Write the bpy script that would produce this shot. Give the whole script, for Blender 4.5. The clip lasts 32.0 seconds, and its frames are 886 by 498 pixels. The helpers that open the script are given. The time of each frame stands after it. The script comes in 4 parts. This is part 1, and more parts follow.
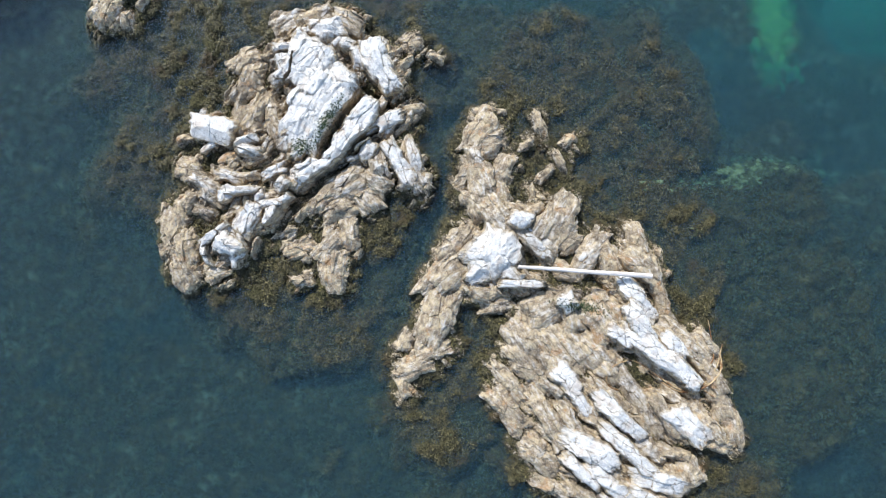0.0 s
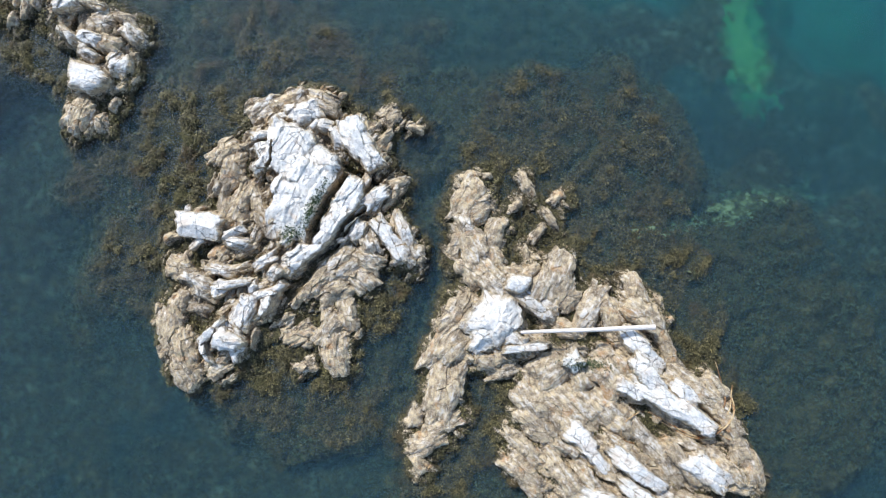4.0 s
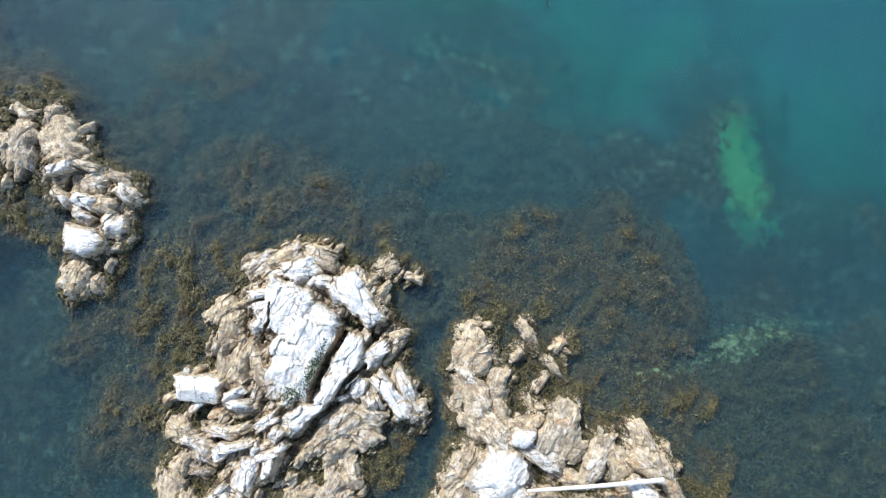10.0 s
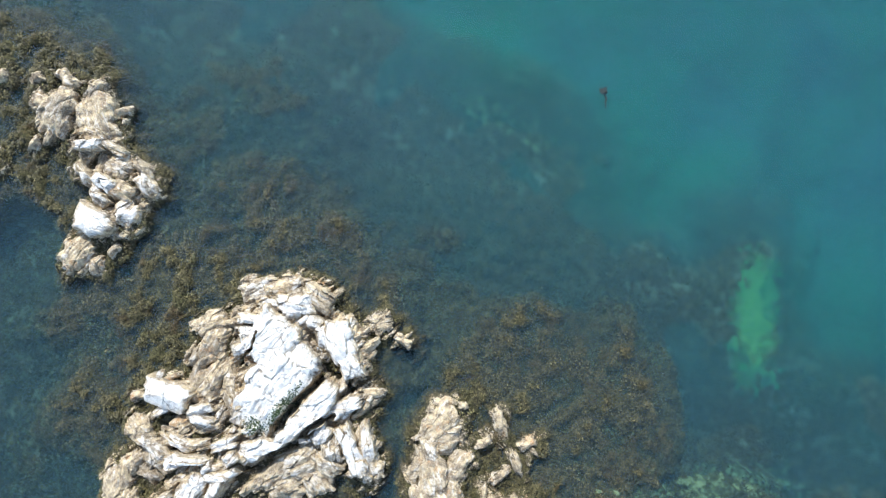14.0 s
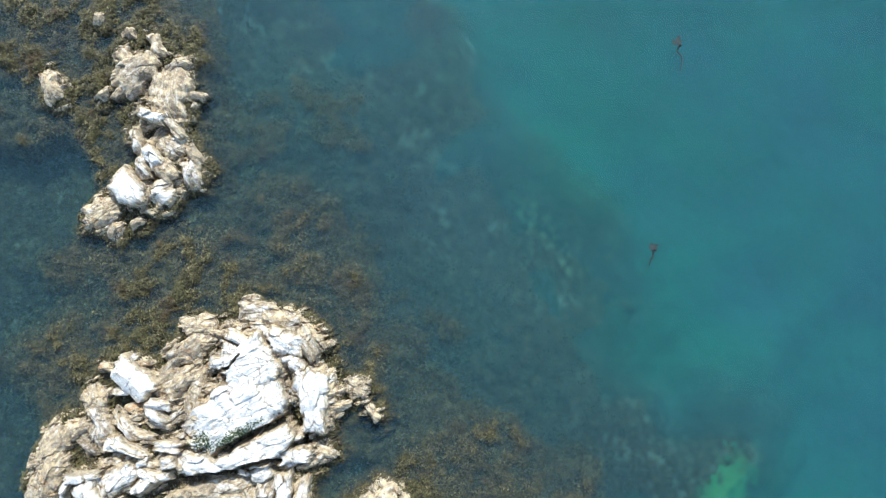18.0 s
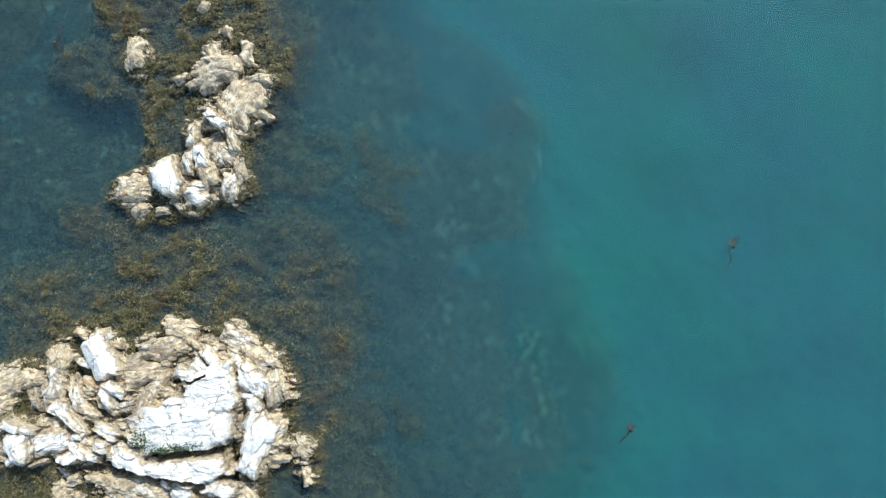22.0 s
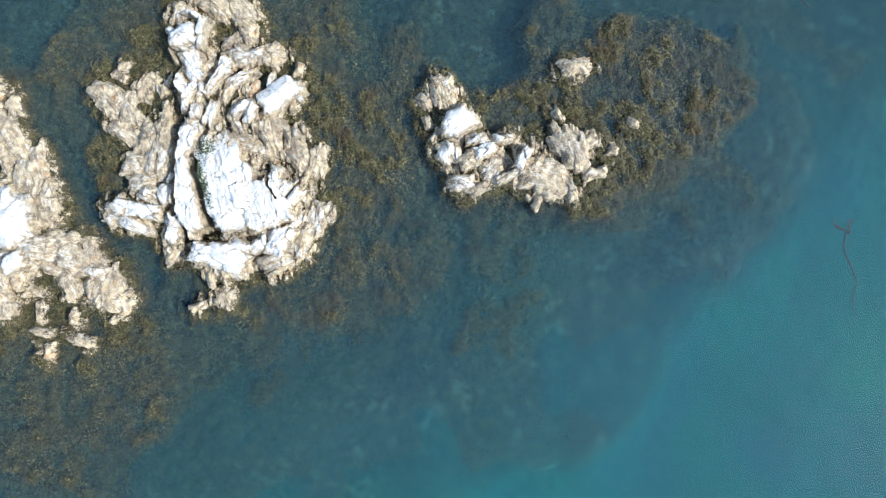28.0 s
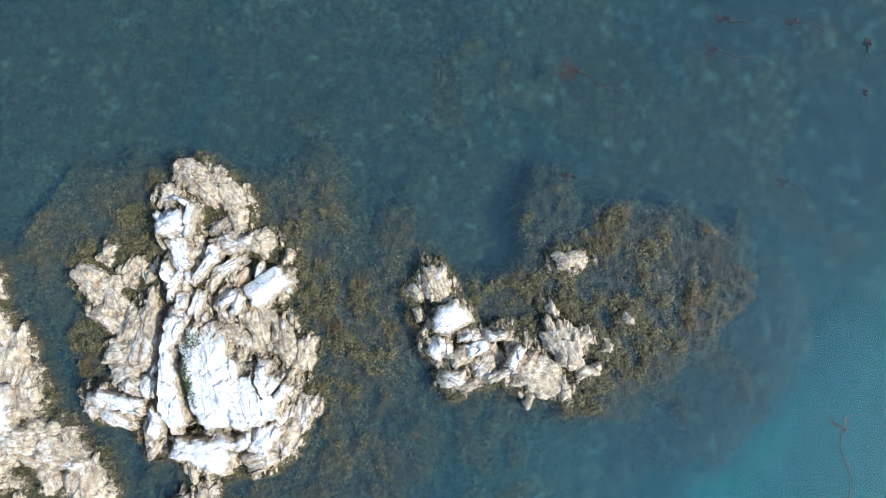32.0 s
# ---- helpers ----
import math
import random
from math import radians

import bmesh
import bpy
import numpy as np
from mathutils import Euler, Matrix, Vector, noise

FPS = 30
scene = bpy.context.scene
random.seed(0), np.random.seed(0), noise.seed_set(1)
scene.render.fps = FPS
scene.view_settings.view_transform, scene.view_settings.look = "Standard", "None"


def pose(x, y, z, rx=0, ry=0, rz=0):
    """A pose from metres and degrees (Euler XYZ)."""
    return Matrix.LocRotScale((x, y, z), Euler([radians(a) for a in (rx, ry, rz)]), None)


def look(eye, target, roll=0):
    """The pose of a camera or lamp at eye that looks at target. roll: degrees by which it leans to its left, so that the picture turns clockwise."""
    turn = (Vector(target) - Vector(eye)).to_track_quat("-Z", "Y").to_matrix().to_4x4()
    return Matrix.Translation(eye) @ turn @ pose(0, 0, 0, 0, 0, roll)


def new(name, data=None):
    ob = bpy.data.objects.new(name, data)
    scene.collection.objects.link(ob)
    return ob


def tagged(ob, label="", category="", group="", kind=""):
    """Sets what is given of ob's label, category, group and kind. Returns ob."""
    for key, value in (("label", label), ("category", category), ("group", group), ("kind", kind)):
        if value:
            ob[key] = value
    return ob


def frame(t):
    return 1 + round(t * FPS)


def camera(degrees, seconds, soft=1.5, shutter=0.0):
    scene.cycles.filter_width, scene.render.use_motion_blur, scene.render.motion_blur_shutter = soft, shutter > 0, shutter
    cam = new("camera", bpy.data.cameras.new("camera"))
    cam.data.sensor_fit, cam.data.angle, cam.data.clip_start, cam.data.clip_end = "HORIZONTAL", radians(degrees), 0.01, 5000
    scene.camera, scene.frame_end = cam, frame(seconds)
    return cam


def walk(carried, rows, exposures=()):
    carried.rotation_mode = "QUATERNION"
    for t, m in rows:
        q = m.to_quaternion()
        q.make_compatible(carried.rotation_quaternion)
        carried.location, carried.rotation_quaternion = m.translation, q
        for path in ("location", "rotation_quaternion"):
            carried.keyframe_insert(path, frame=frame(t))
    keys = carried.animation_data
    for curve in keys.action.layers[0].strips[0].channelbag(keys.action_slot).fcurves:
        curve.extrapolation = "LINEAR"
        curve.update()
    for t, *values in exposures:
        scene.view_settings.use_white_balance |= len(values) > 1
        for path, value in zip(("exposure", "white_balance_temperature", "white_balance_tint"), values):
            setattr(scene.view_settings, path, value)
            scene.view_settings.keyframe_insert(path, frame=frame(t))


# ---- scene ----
cam = camera(70.0, 32.0, soft=1.2)
PATH = [
    (0.0, pose(-0.000, -0.000, 36.530, 2.151, 0.130, 0.000)),
    (0.5, pose(-0.035, 0.236, 36.522, 2.044, -0.026, -2.358)),
    (1.0, pose(-0.054, 0.542, 36.516, 2.003, -0.078, -3.530)),
    (1.5, pose(-0.054, 0.901, 36.511, 2.066, -0.112, -4.342)),
    (2.0, pose(-0.045, 1.320, 36.494, 2.166, -0.107, -4.720)),
    (2.5, pose(0.002, 1.853, 36.464, 2.268, -0.078, -5.039)),
    (2.9, pose(0.030, 2.327, 36.455, 2.354, -0.050, -5.271)),
    (3.0, pose(0.038, 2.447, 36.452, 2.373, -0.058, -5.368)),
    (3.5, pose(0.040, 3.069, 36.446, 2.502, -0.120, -5.737)),
    (5.5, pose(0.172, 5.552, 36.372, 3.175, -0.218, -7.321)),
    (6.0, pose(0.220, 6.146, 36.378, 3.335, -0.222, -7.553)),
    (6.5, pose(0.284, 6.726, 36.386, 3.475, -0.217, -7.809)),
    (7.0, pose(0.371, 7.332, 36.411, 3.580, -0.184, -7.952)),
    (7.5, pose(0.497, 7.966, 36.430, 3.635, -0.112, -8.025)),
    (8.0, pose(0.614, 8.584, 36.441, 3.644, -0.055, -8.061)),
    (8.5, pose(0.712, 9.178, 36.434, 3.651, -0.020, -8.025)),
    (9.0, pose(0.835, 9.841, 36.459, 3.709, 0.016, -7.995)),
    (9.5, pose(0.959, 10.594, 36.478, 3.780, 0.057, -7.942)),
    (10.0, pose(1.103, 11.440, 36.524, 3.895, 0.093, -7.989)),
    (10.5, pose(1.219, 12.340, 36.533, 4.019, 0.079, -7.539)),
    (11.0, pose(1.310, 13.253, 36.513, 4.182, 0.076, -5.080)),
    (11.5, pose(1.404, 14.101, 36.512, 4.325, 0.082, -3.481)),
    (12.0, pose(1.476, 14.825, 36.543, 4.395, 0.095, -3.005)),
    (12.5, pose(1.519, 15.176, 36.541, 4.105, 0.110, -2.392)),
    (13.0, pose(1.541, 15.447, 36.538, 3.800, 0.159, 0.790)),
    (13.5, pose(1.531, 15.680, 36.535, 3.463, 0.203, 4.228)),
    (14.0, pose(1.489, 15.945, 36.507, 3.165, 0.195, 6.732)),
    (14.5, pose(1.385, 16.265, 36.451, 2.945, 0.149, 9.136)),
    (16.5, pose(0.776, 18.241, 36.409, 3.132, 0.039, 19.519)),
    (17.0, pose(0.493, 18.912, 36.440, 3.344, 0.022, 22.354)),
    (17.5, pose(0.120, 19.662, 36.492, 3.541, -0.032, 25.106)),
    (18.0, pose(-0.327, 20.439, 36.543, 3.642, -0.092, 27.951)),
    (18.5, pose(-0.771, 21.258, 36.617, 3.667, -0.182, 31.550)),
    (19.0, pose(-1.280, 22.043, 36.696, 3.635, -0.206, 35.172)),
    (19.5, pose(-1.818, 22.756, 36.766, 3.577, -0.186, 38.985)),
    (20.0, pose(-2.320, 23.405, 36.843, 3.535, -0.149, 42.731)),
    (20.5, pose(-2.715, 23.973, 36.899, 3.459, -0.160, 45.911)),
    (21.0, pose(-3.096, 24.461, 36.906, 3.420, -0.154, 47.293)),
    (21.5, pose(-3.463, 24.866, 36.884, 3.406, -0.106, 47.404)),
    (22.0, pose(-3.797, 25.214, 36.860, 3.440, -0.059, 50.141)),
    (22.5, pose(-4.095, 25.487, 36.865, 3.458, -0.007, 57.922)),
    (23.0, pose(-4.425, 25.697, 36.891, 3.493, 0.033, 68.965)),
    (23.5, pose(-4.761, 25.863, 36.973, 3.500, 0.079, 80.280)),
    (24.0, pose(-5.055, 26.015, 37.140, 3.420, 0.088, 90.139)),
    (24.5, pose(-5.425, 26.044, 37.355, 3.352, 0.122, 99.329)),
    (25.0, pose(-5.944, 25.955, 37.538, 3.311, 0.088, 108.703)),
    (25.5, pose(-6.556, 25.647, 37.644, 3.206, 0.096, 117.620)),
    (27.5, pose(-9.862, 23.442, 37.677, 3.086, 0.170, 128.291)),
    (28.0, pose(-10.837, 22.703, 37.669, 3.296, 0.157, 130.424)),
    (28.5, pose(-11.823, 21.924, 37.633, 3.456, 0.129, 131.157)),
    (29.0, pose(-12.866, 21.090, 37.628, 3.586, 0.097, 131.286)),
    (29.5, pose(-13.959, 20.195, 37.617, 3.661, 0.072, 131.330)),
    (30.0, pose(-15.093, 19.250, 37.598, 3.704, 0.017, 131.353)),
    (30.5, pose(-16.237, 18.284, 37.550, 3.711, -0.062, 131.469)),
    (31.0, pose(-17.383, 17.322, 37.541, 3.674, -0.127, 131.525)),
    (31.5, pose(-18.517, 16.375, 37.537, 3.610, -0.196, 131.514)),
    (32.0, pose(-19.577, 15.494, 37.536, 3.436, -0.260, 131.576)),
]
walk(cam, PATH, exposures=((0.0, 0.71, 5740, 12), (6.0, 0.72, 5740, 12), (13.0, 1.09, 5780, 10), (20.0, 1.06, 5780, 6), (24.0, 0.93, 5820, 5), (28.0, 1.05, 5600, 9), (32.0, 1.06, 5440, 11)))

# ---------------------------------------------------------------- light
SUN_AZIMUTH, SUN_HEIGHT = 113.0, 44.0
world = bpy.data.worlds.new("open_sky")
scene.world = world
world.use_nodes = True
sky = world.node_tree.nodes.new("ShaderNodeTexSky")
sky.sky_type, sky.sun_disc = "NISHITA", False
sky.sun_elevation, sky.sun_rotation = radians(SUN_HEIGHT), radians(90.0 - SUN_AZIMUTH)
world.node_tree.links.new(sky.outputs[0], world.node_tree.nodes["Background"].inputs[0])
world.node_tree.nodes["Background"].inputs[1].default_value = 0.15
lamp = bpy.data.lights.new("sun", "SUN")
lamp.energy, lamp.angle, lamp.color = 2.8, radians(0.5), (1.0, 0.95, 0.88)
sun = new("sun", lamp)
sun_from = Vector((math.cos(radians(SUN_AZIMUTH)) * math.cos(radians(SUN_HEIGHT)),
                   math.sin(radians(SUN_AZIMUTH)) * math.cos(radians(SUN_HEIGHT)), math.sin(radians(SUN_HEIGHT))))
sun.matrix_world = look(sun_from * 80, (0, 0, 0))

# ---------------------------------------------------------------- noise and meshes
TABLE = np.random.RandomState(7).rand(256, 256)


def value_noise(x, y):
    xi, yi = np.floor(x).astype(int), np.floor(y).astype(int)
    fx, fy = x - xi, y - yi
    fx, fy = fx * fx * (3 - 2 * fx), fy * fy * (3 - 2 * fy)
    a, b = TABLE[xi % 256, yi % 256], TABLE[(xi + 1) % 256, yi % 256]
    c, d = TABLE[xi % 256, (yi + 1) % 256], TABLE[(xi + 1) % 256, (yi + 1) % 256]
    return (a * (1 - fx) + b * fx) * (1 - fy) + (c * (1 - fx) + d * fx) * fy


def fbm(x, y, size, octaves=4, gain=0.5, shift=0.0):
    """Fractal noise about zero, largest features of that size in metres."""
    total, amp = 0.0, 1.0
    for k in range(octaves):
        f = 2.03 ** k / size
        total = total + amp * (value_noise(x * f + shift + 17.3 * k, y * f - shift + 9.1 * k) - 0.5)
        amp *= gain
    return total


def smooth(a, b, v):
    t = np.clip((v - a) / (b - a), 0, 1)
    return t * t * (3 - 2 * t)


def turned(x, y, cx, cy, degrees):
    c, s = math.cos(radians(degrees)), math.sin(radians(degrees))
    return c * (x - cx) + s * (y - cy), -s * (x - cx) + c * (y - cy)


def facets(x, y, size, stretch, degrees, seed):
    """Broken blocks: per point a step and tilt of its block, and the distance to the next joint."""
    rng = np.random.RandomState(seed)
    u, v = turned(x, y, 0, 0, degrees)
    u, v = u / (size * stretch), v / size
    u, v = u + 0.35 * fbm(x, y, 1.7, 2, shift=seed), v + 0.35 * fbm(x, y, 1.7, 2, shift=seed + 5.5)
    iu, iv = np.floor(u).astype(int), np.floor(v).astype(int)
    jx, jy, hh, tx, ty = (rng.rand(64, 64) for _ in range(5))
    best, second = np.full(x.shape, 9.0), np.full(x.shape, 9.0)
    step = np.zeros(x.shape)
    for du in (-1, 0, 1):
        for dv in (-1, 0, 1):
            a, b = (iu + du) % 64, (iv + dv) % 64
            ox, oy = u - (iu + du + 0.15 + 0.7 * jx[a, b]), v - (iv + dv + 0.15 + 0.7 * jy[a, b])
            d = np.sqrt(ox * ox + oy * oy)
            near = d < best
            second = np.where(near, best, np.minimum(second, d))
            step = np.where(near, hh[a, b] - 0.5 + 0.9 * (tx[a, b] - 0.5) * ox + 0.9 * (ty[a, b] - 0.5) * oy, step)
            best = np.where(near, d, best)
    return step, second - best


def mesh_from(name, verts, faces, material, flat=True):
    """faces: an array of quads or triangles."""
    me = bpy.data.meshes.new(name)
    verts, faces = np.asarray(verts, dtype=np.float32), np.asarray(faces, dtype=np.int32)
    n, k = faces.shape
    me.vertices.add(len(verts))
    me.vertices.foreach_set("co", verts.ravel())
    me.loops.add(n * k)
    me.loops.foreach_set("vertex_index", faces.ravel())
    me.polygons.add(n)
    me.polygons.foreach_set("loop_start", np.arange(0, n * k, k, dtype=np.int32))
    me.polygons.foreach_set("use_smooth", np.full(n, not flat))
    me.update(calc_edges=True)
    me.materials.append(material)
    return me


def grid_faces(nx, ny, keep=None):
    i, j = np.meshgrid(np.arange(nx - 1), np.arange(ny - 1), indexing="ij")
    a = (i * ny + j).ravel()
    quads = np.stack([a, a + ny, a + ny + 1, a + 1], 1)
    return quads if keep is None else quads[keep.ravel()[quads].any(1)]


def part(name, me, parent, label=""):
    ob = new(name, me)
    ob.parent = parent
    return tagged(ob, label)


# ---------------------------------------------------------------- materials
class Nodes:
    """A short hand for node trees."""

    def __init__(self, name):
        self.mat = bpy.data.materials.new(name)
        self.mat.use_nodes = True
        self.tree = self.mat.node_tree
        self.tree.nodes.clear()
        self.out = self.tree.nodes.new("ShaderNodeOutputMaterial")

    def add(self, kind, values=(), **attributes):
        node = self.tree.nodes.new(kind)
        for key, value in attributes.items():
            setattr(node, key, value)
        for key, value in dict(values).items():
            self.put(node, key, value)
        return node

    def put(self, node, key, value):
        if isinstance(value, bpy.types.NodeSocket):
            self.tree.links.new(value, node.inputs[key])
        else:
            node.inputs[key].default_value = value

    def noise(self, size, detail=5.0, rough=0.6, vector=None):
        n = self.add("ShaderNodeTexNoise", {"Scale": 1.0 / size, "Detail": detail, "Roughness": rough})
        if vector is None:
            vector = self.add("ShaderNodeNewGeometry").outputs["Position"]
        self.put(n, "Vector", vector)
        return n.outputs["Fac"]

    def ramp(self, fac, lo, hi):
        n = self.add("ShaderNodeMapRange", {"Value": fac, "From Min": lo, "From Max": hi}, interpolation_type="SMOOTHSTEP")
        return n.outputs["Result"]

    def math(self, op, a, b=0.0):
        n = self.add("ShaderNodeMath", operation=op)
        self.put(n, 0, a), self.put(n, 1, b)
        return n.outputs[0]

    def mix(self, fac, a, b):
        n = self.add("ShaderNodeMix", data_type="RGBA")
        self.put(n, 0, fac), self.put(n, 6, a), self.put(n, 7, b)
        return n.outputs[2]

    def surface(self, shader):
        self.tree.links.new(shader, self.out.inputs["Surface"])
        return self.mat

    def principled(self, color, rough, bump=None, depth=0.05, strength=0.6, spec=0.3):
        p = self.add("ShaderNodeBsdfPrincipled", {"Base Color": color, "Roughness": rough, "Specular IOR Level": spec})
        if bump is not None:
            b = self.add("ShaderNodeBump", {"Height": bump, "Distance": depth, "Strength": strength})
            self.put(p, "Normal", b.outputs[0])
        return self.surface(p.outputs[0])


def rgb(r, g, b):
    return (r, g, b, 1.0)


def rock_material(name, guano, orange, fade=0.0, relief=0.9, strike=None):
    """Shore rock: black tar lichen and weed low down, barnacles, then bare stone with bird lime on the tops."""
    n = Nodes(name)
    geo = n.add("ShaderNodeNewGeometry")
    xyz = n.add("ShaderNodeSeparateXYZ", {0: geo.outputs["Position"]})
    up = n.add("ShaderNodeSeparateXYZ", {0: geo.outputs["Normal"]}).outputs[2]
    z = xyz.outputs[2]
    rnd = n.add("ShaderNodeObjectInfo").outputs["Random"]
    big, mid, fine = n.noise(1.6, 4), n.noise(0.35, 6, 0.65), n.noise(0.07, 4, 0.7)
    # the bedding runs along a rock's own length, or along the islet's strike
    along = n.add("ShaderNodeTexCoord").outputs["Object"] if strike is None else geo.outputs["Position"]
    streak_map = n.add("ShaderNodeMapping", {"Vector": along, "Rotation": (0.0, 0.0, radians(strike or 0)), "Scale": (0.9, 0.26, 0.3)}, vector_type="TEXTURE")
    streak = n.noise(0.8, 6, 0.65, streak_map.outputs[0])
    stone = n.mix(n.ramp(mid, 0.35, 0.65), rgb(0.24, 0.175, 0.10), rgb(0.60, 0.47, 0.265))
    stone = n.mix(n.ramp(streak, 0.5, 0.68), stone, rgb(0.66, 0.58, 0.44))
    stone = n.mix(n.math("MULTIPLY", n.ramp(streak, 0.45, 0.30), 0.4), stone, rgb(0.10, 0.085, 0.07))
    rust = n.math("MULTIPLY", n.ramp(n.noise(0.9, 5, 0.6, n.add("ShaderNodeVectorMath", {0: geo.outputs["Position"], 1: (31, 7, 3)}).outputs[0]), 0.66 - orange * 0.2, 0.78 - orange * 0.2), 0.7)
    stone = n.mix(rust, stone, rgb(0.44, 0.24, 0.085))
    worn = n.noise(2.4, 5, 0.6, n.add("ShaderNodeVectorMath", {0: geo.outputs["Position"], 1: (3, 41, 7)}).outputs[0])
    stone = n.mix(n.math("MULTIPLY", n.ramp(worn, 0.50, 0.66), 0.45), stone, rgb(0.15, 0.12, 0.08))
    # barnacle crust: pale speckle
    speck = n.ramp(fine, 0.52, 0.68)
    stone = n.mix(n.math("MULTIPLY", speck, 0.7), stone, rgb(0.66, 0.58, 0.45))
    mottle = n.noise(0.5, 6, 0.7, n.add("ShaderNodeVectorMath", {0: geo.outputs["Position"], 1: (5, 17, 9)}).outputs[0])
    stone = n.mix(n.math("MULTIPLY", n.ramp(mottle, 0.54, 0.66), n.math("MULTIPLY", n.ramp(z, 1.8, 0.7), 0.7)), stone, rgb(0.13, 0.105, 0.07))
    # bird lime on what faces up
    lime = n.math("ADD", n.math("MULTIPLY", big, 0.5), n.math("MULTIPLY", mid, 0.5))
    lime = n.math("ADD", lime, n.math("MULTIPLY", n.math("SUBTRACT", z, 1.25), 0.24))
    lime = n.math("ADD", lime, n.math("MULTIPLY", n.math("SUBTRACT", up, 0.8), 0.30))
    lime = n.math("ADD", lime, n.math("MULTIPLY", n.math("SUBTRACT", rnd, 0.5), 0.06))
    lime = n.math("ADD", lime, n.math("MULTIPLY", n.math("SUBTRACT", streak, 0.5), 0.5))
    # the lime thins out towards the rim of a slab
    own = n.add("ShaderNodeSeparateXYZ", {0: n.add("ShaderNodeTexCoord").outputs["Generated"]})
    across, along = (n.math("ABSOLUTE", n.math("SUBTRACT", own.outputs[k], 0.5)) for k in (1, 0))
    rim = n.ramp(n.math("ADD", n.math("MAXIMUM", across, along), n.math("MULTIPLY", n.math("SUBTRACT", mid, 0.5), 0.5)), 0.22, 0.50)
    lime = n.math("SUBTRACT", lime, n.math("MULTIPLY", rim, fade))
    white = n.mix(n.ramp(fine, 0.4, 0.75), rgb(0.82, 0.78, 0.67), rgb(0.62, 0.55, 0.43))
    white = n.mix(n.math("MULTIPLY", n.ramp(mid, 0.6, 0.72), 0.5), white, rgb(0.55, 0.42, 0.28))
    tea = n.noise(0.9, 5, 0.6, n.add("ShaderNodeVectorMath", {0: geo.outputs["Position"], 1: (13, 3, 21)}).outputs[0])
    white = n.mix(n.math("MULTIPLY", n.ramp(tea, 0.52, 0.66), 0.6), white, rgb(0.60, 0.47, 0.32))
    white = n.mix(n.math("MULTIPLY", n.ramp(tea, 0.46, 0.36), 0.5), white, rgb(0.46, 0.47, 0.44))
    color = n.mix(n.ramp(lime, 0.46 - guano, 0.78 - guano), stone, white)
    bent = n.add("ShaderNodeVectorMath", {0: geo.outputs["Position"], 1: n.add("ShaderNodeVectorMath", {0: n.add("ShaderNodeTexNoise", {"Scale": 2.2, "Detail": 4.0, "Vector": geo.outputs["Position"]}).outputs["Color"], 3: 0.55}, operation="SCALE").outputs[0]}).outputs[0]
    cells = n.add("ShaderNodeTexVoronoi", {"Vector": bent, "Scale": 0.95}, feature="DISTANCE_TO_EDGE")
    split = n.math("MULTIPLY", n.ramp(cells.outputs["Distance"], 0.022, 0.004), n.ramp(big, 0.46, 0.60))
    color = n.mix(n.math("MULTIPLY", split, 0.6), color, rgb(0.10, 0.085, 0.065))
    grime = n.math("MULTIPLY", n.ramp(n.noise(0.28, 6, 0.75, bent), 0.54, 0.70), 0.6)
    color = n.mix(grime, color, rgb(0.20, 0.17, 0.13))
    # the wet foot of the rock
    foot = n.math("ADD", z, n.math("ADD", n.math("MULTIPLY", n.math("SUBTRACT", mid, 0.5), 1.5), n.math("MULTIPLY", n.math("SUBTRACT", fine, 0.5), 1.1)))
    color = n.mix(n.ramp(foot, 0.52, 0.10), color, n.mix(n.ramp(fine, 0.4, 0.6), rgb(0.035, 0.03, 0.016), rgb(0.10, 0.08, 0.035)))
    height = n.math("ADD", n.math("MULTIPLY", mid, 0.35), n.math("ADD", n.math("MULTIPLY", fine, 0.55), n.math("MULTIPLY", streak, 0.7)))
    return n.principled(color, 0.85, n.math("SUBTRACT", height, n.math("MULTIPLY", split, 0.5)), 0.15, relief, 0.25)


ROCK_WHITE = rock_material("limed_rock", 0.20, 0.10, 0.20)
ROCK_CAP = rock_material("half_limed_rock", 0.20, 0.15, 0.26, 0.85)
ROCK_TAN = rock_material("barnacled_rock", -0.06, 0.45, 0.0, 0.8)
ROCK_GREY = rock_material("weathered_rock", 0.09, 0.08, 0.0, 0.9)
ROCK_RUST = rock_material("lichened_rock", -0.05, 0.62, 0.0, 0.85)
BEDROCK = {strike: rock_material("bedrock", -0.02, 0.42, 0.0, 0.9, strike) for strike in (42, -45, 50)}
KIND = {"w": ROCK_WHITE, "c": ROCK_CAP, "t": ROCK_TAN, "g": ROCK_GREY, "o": ROCK_RUST}


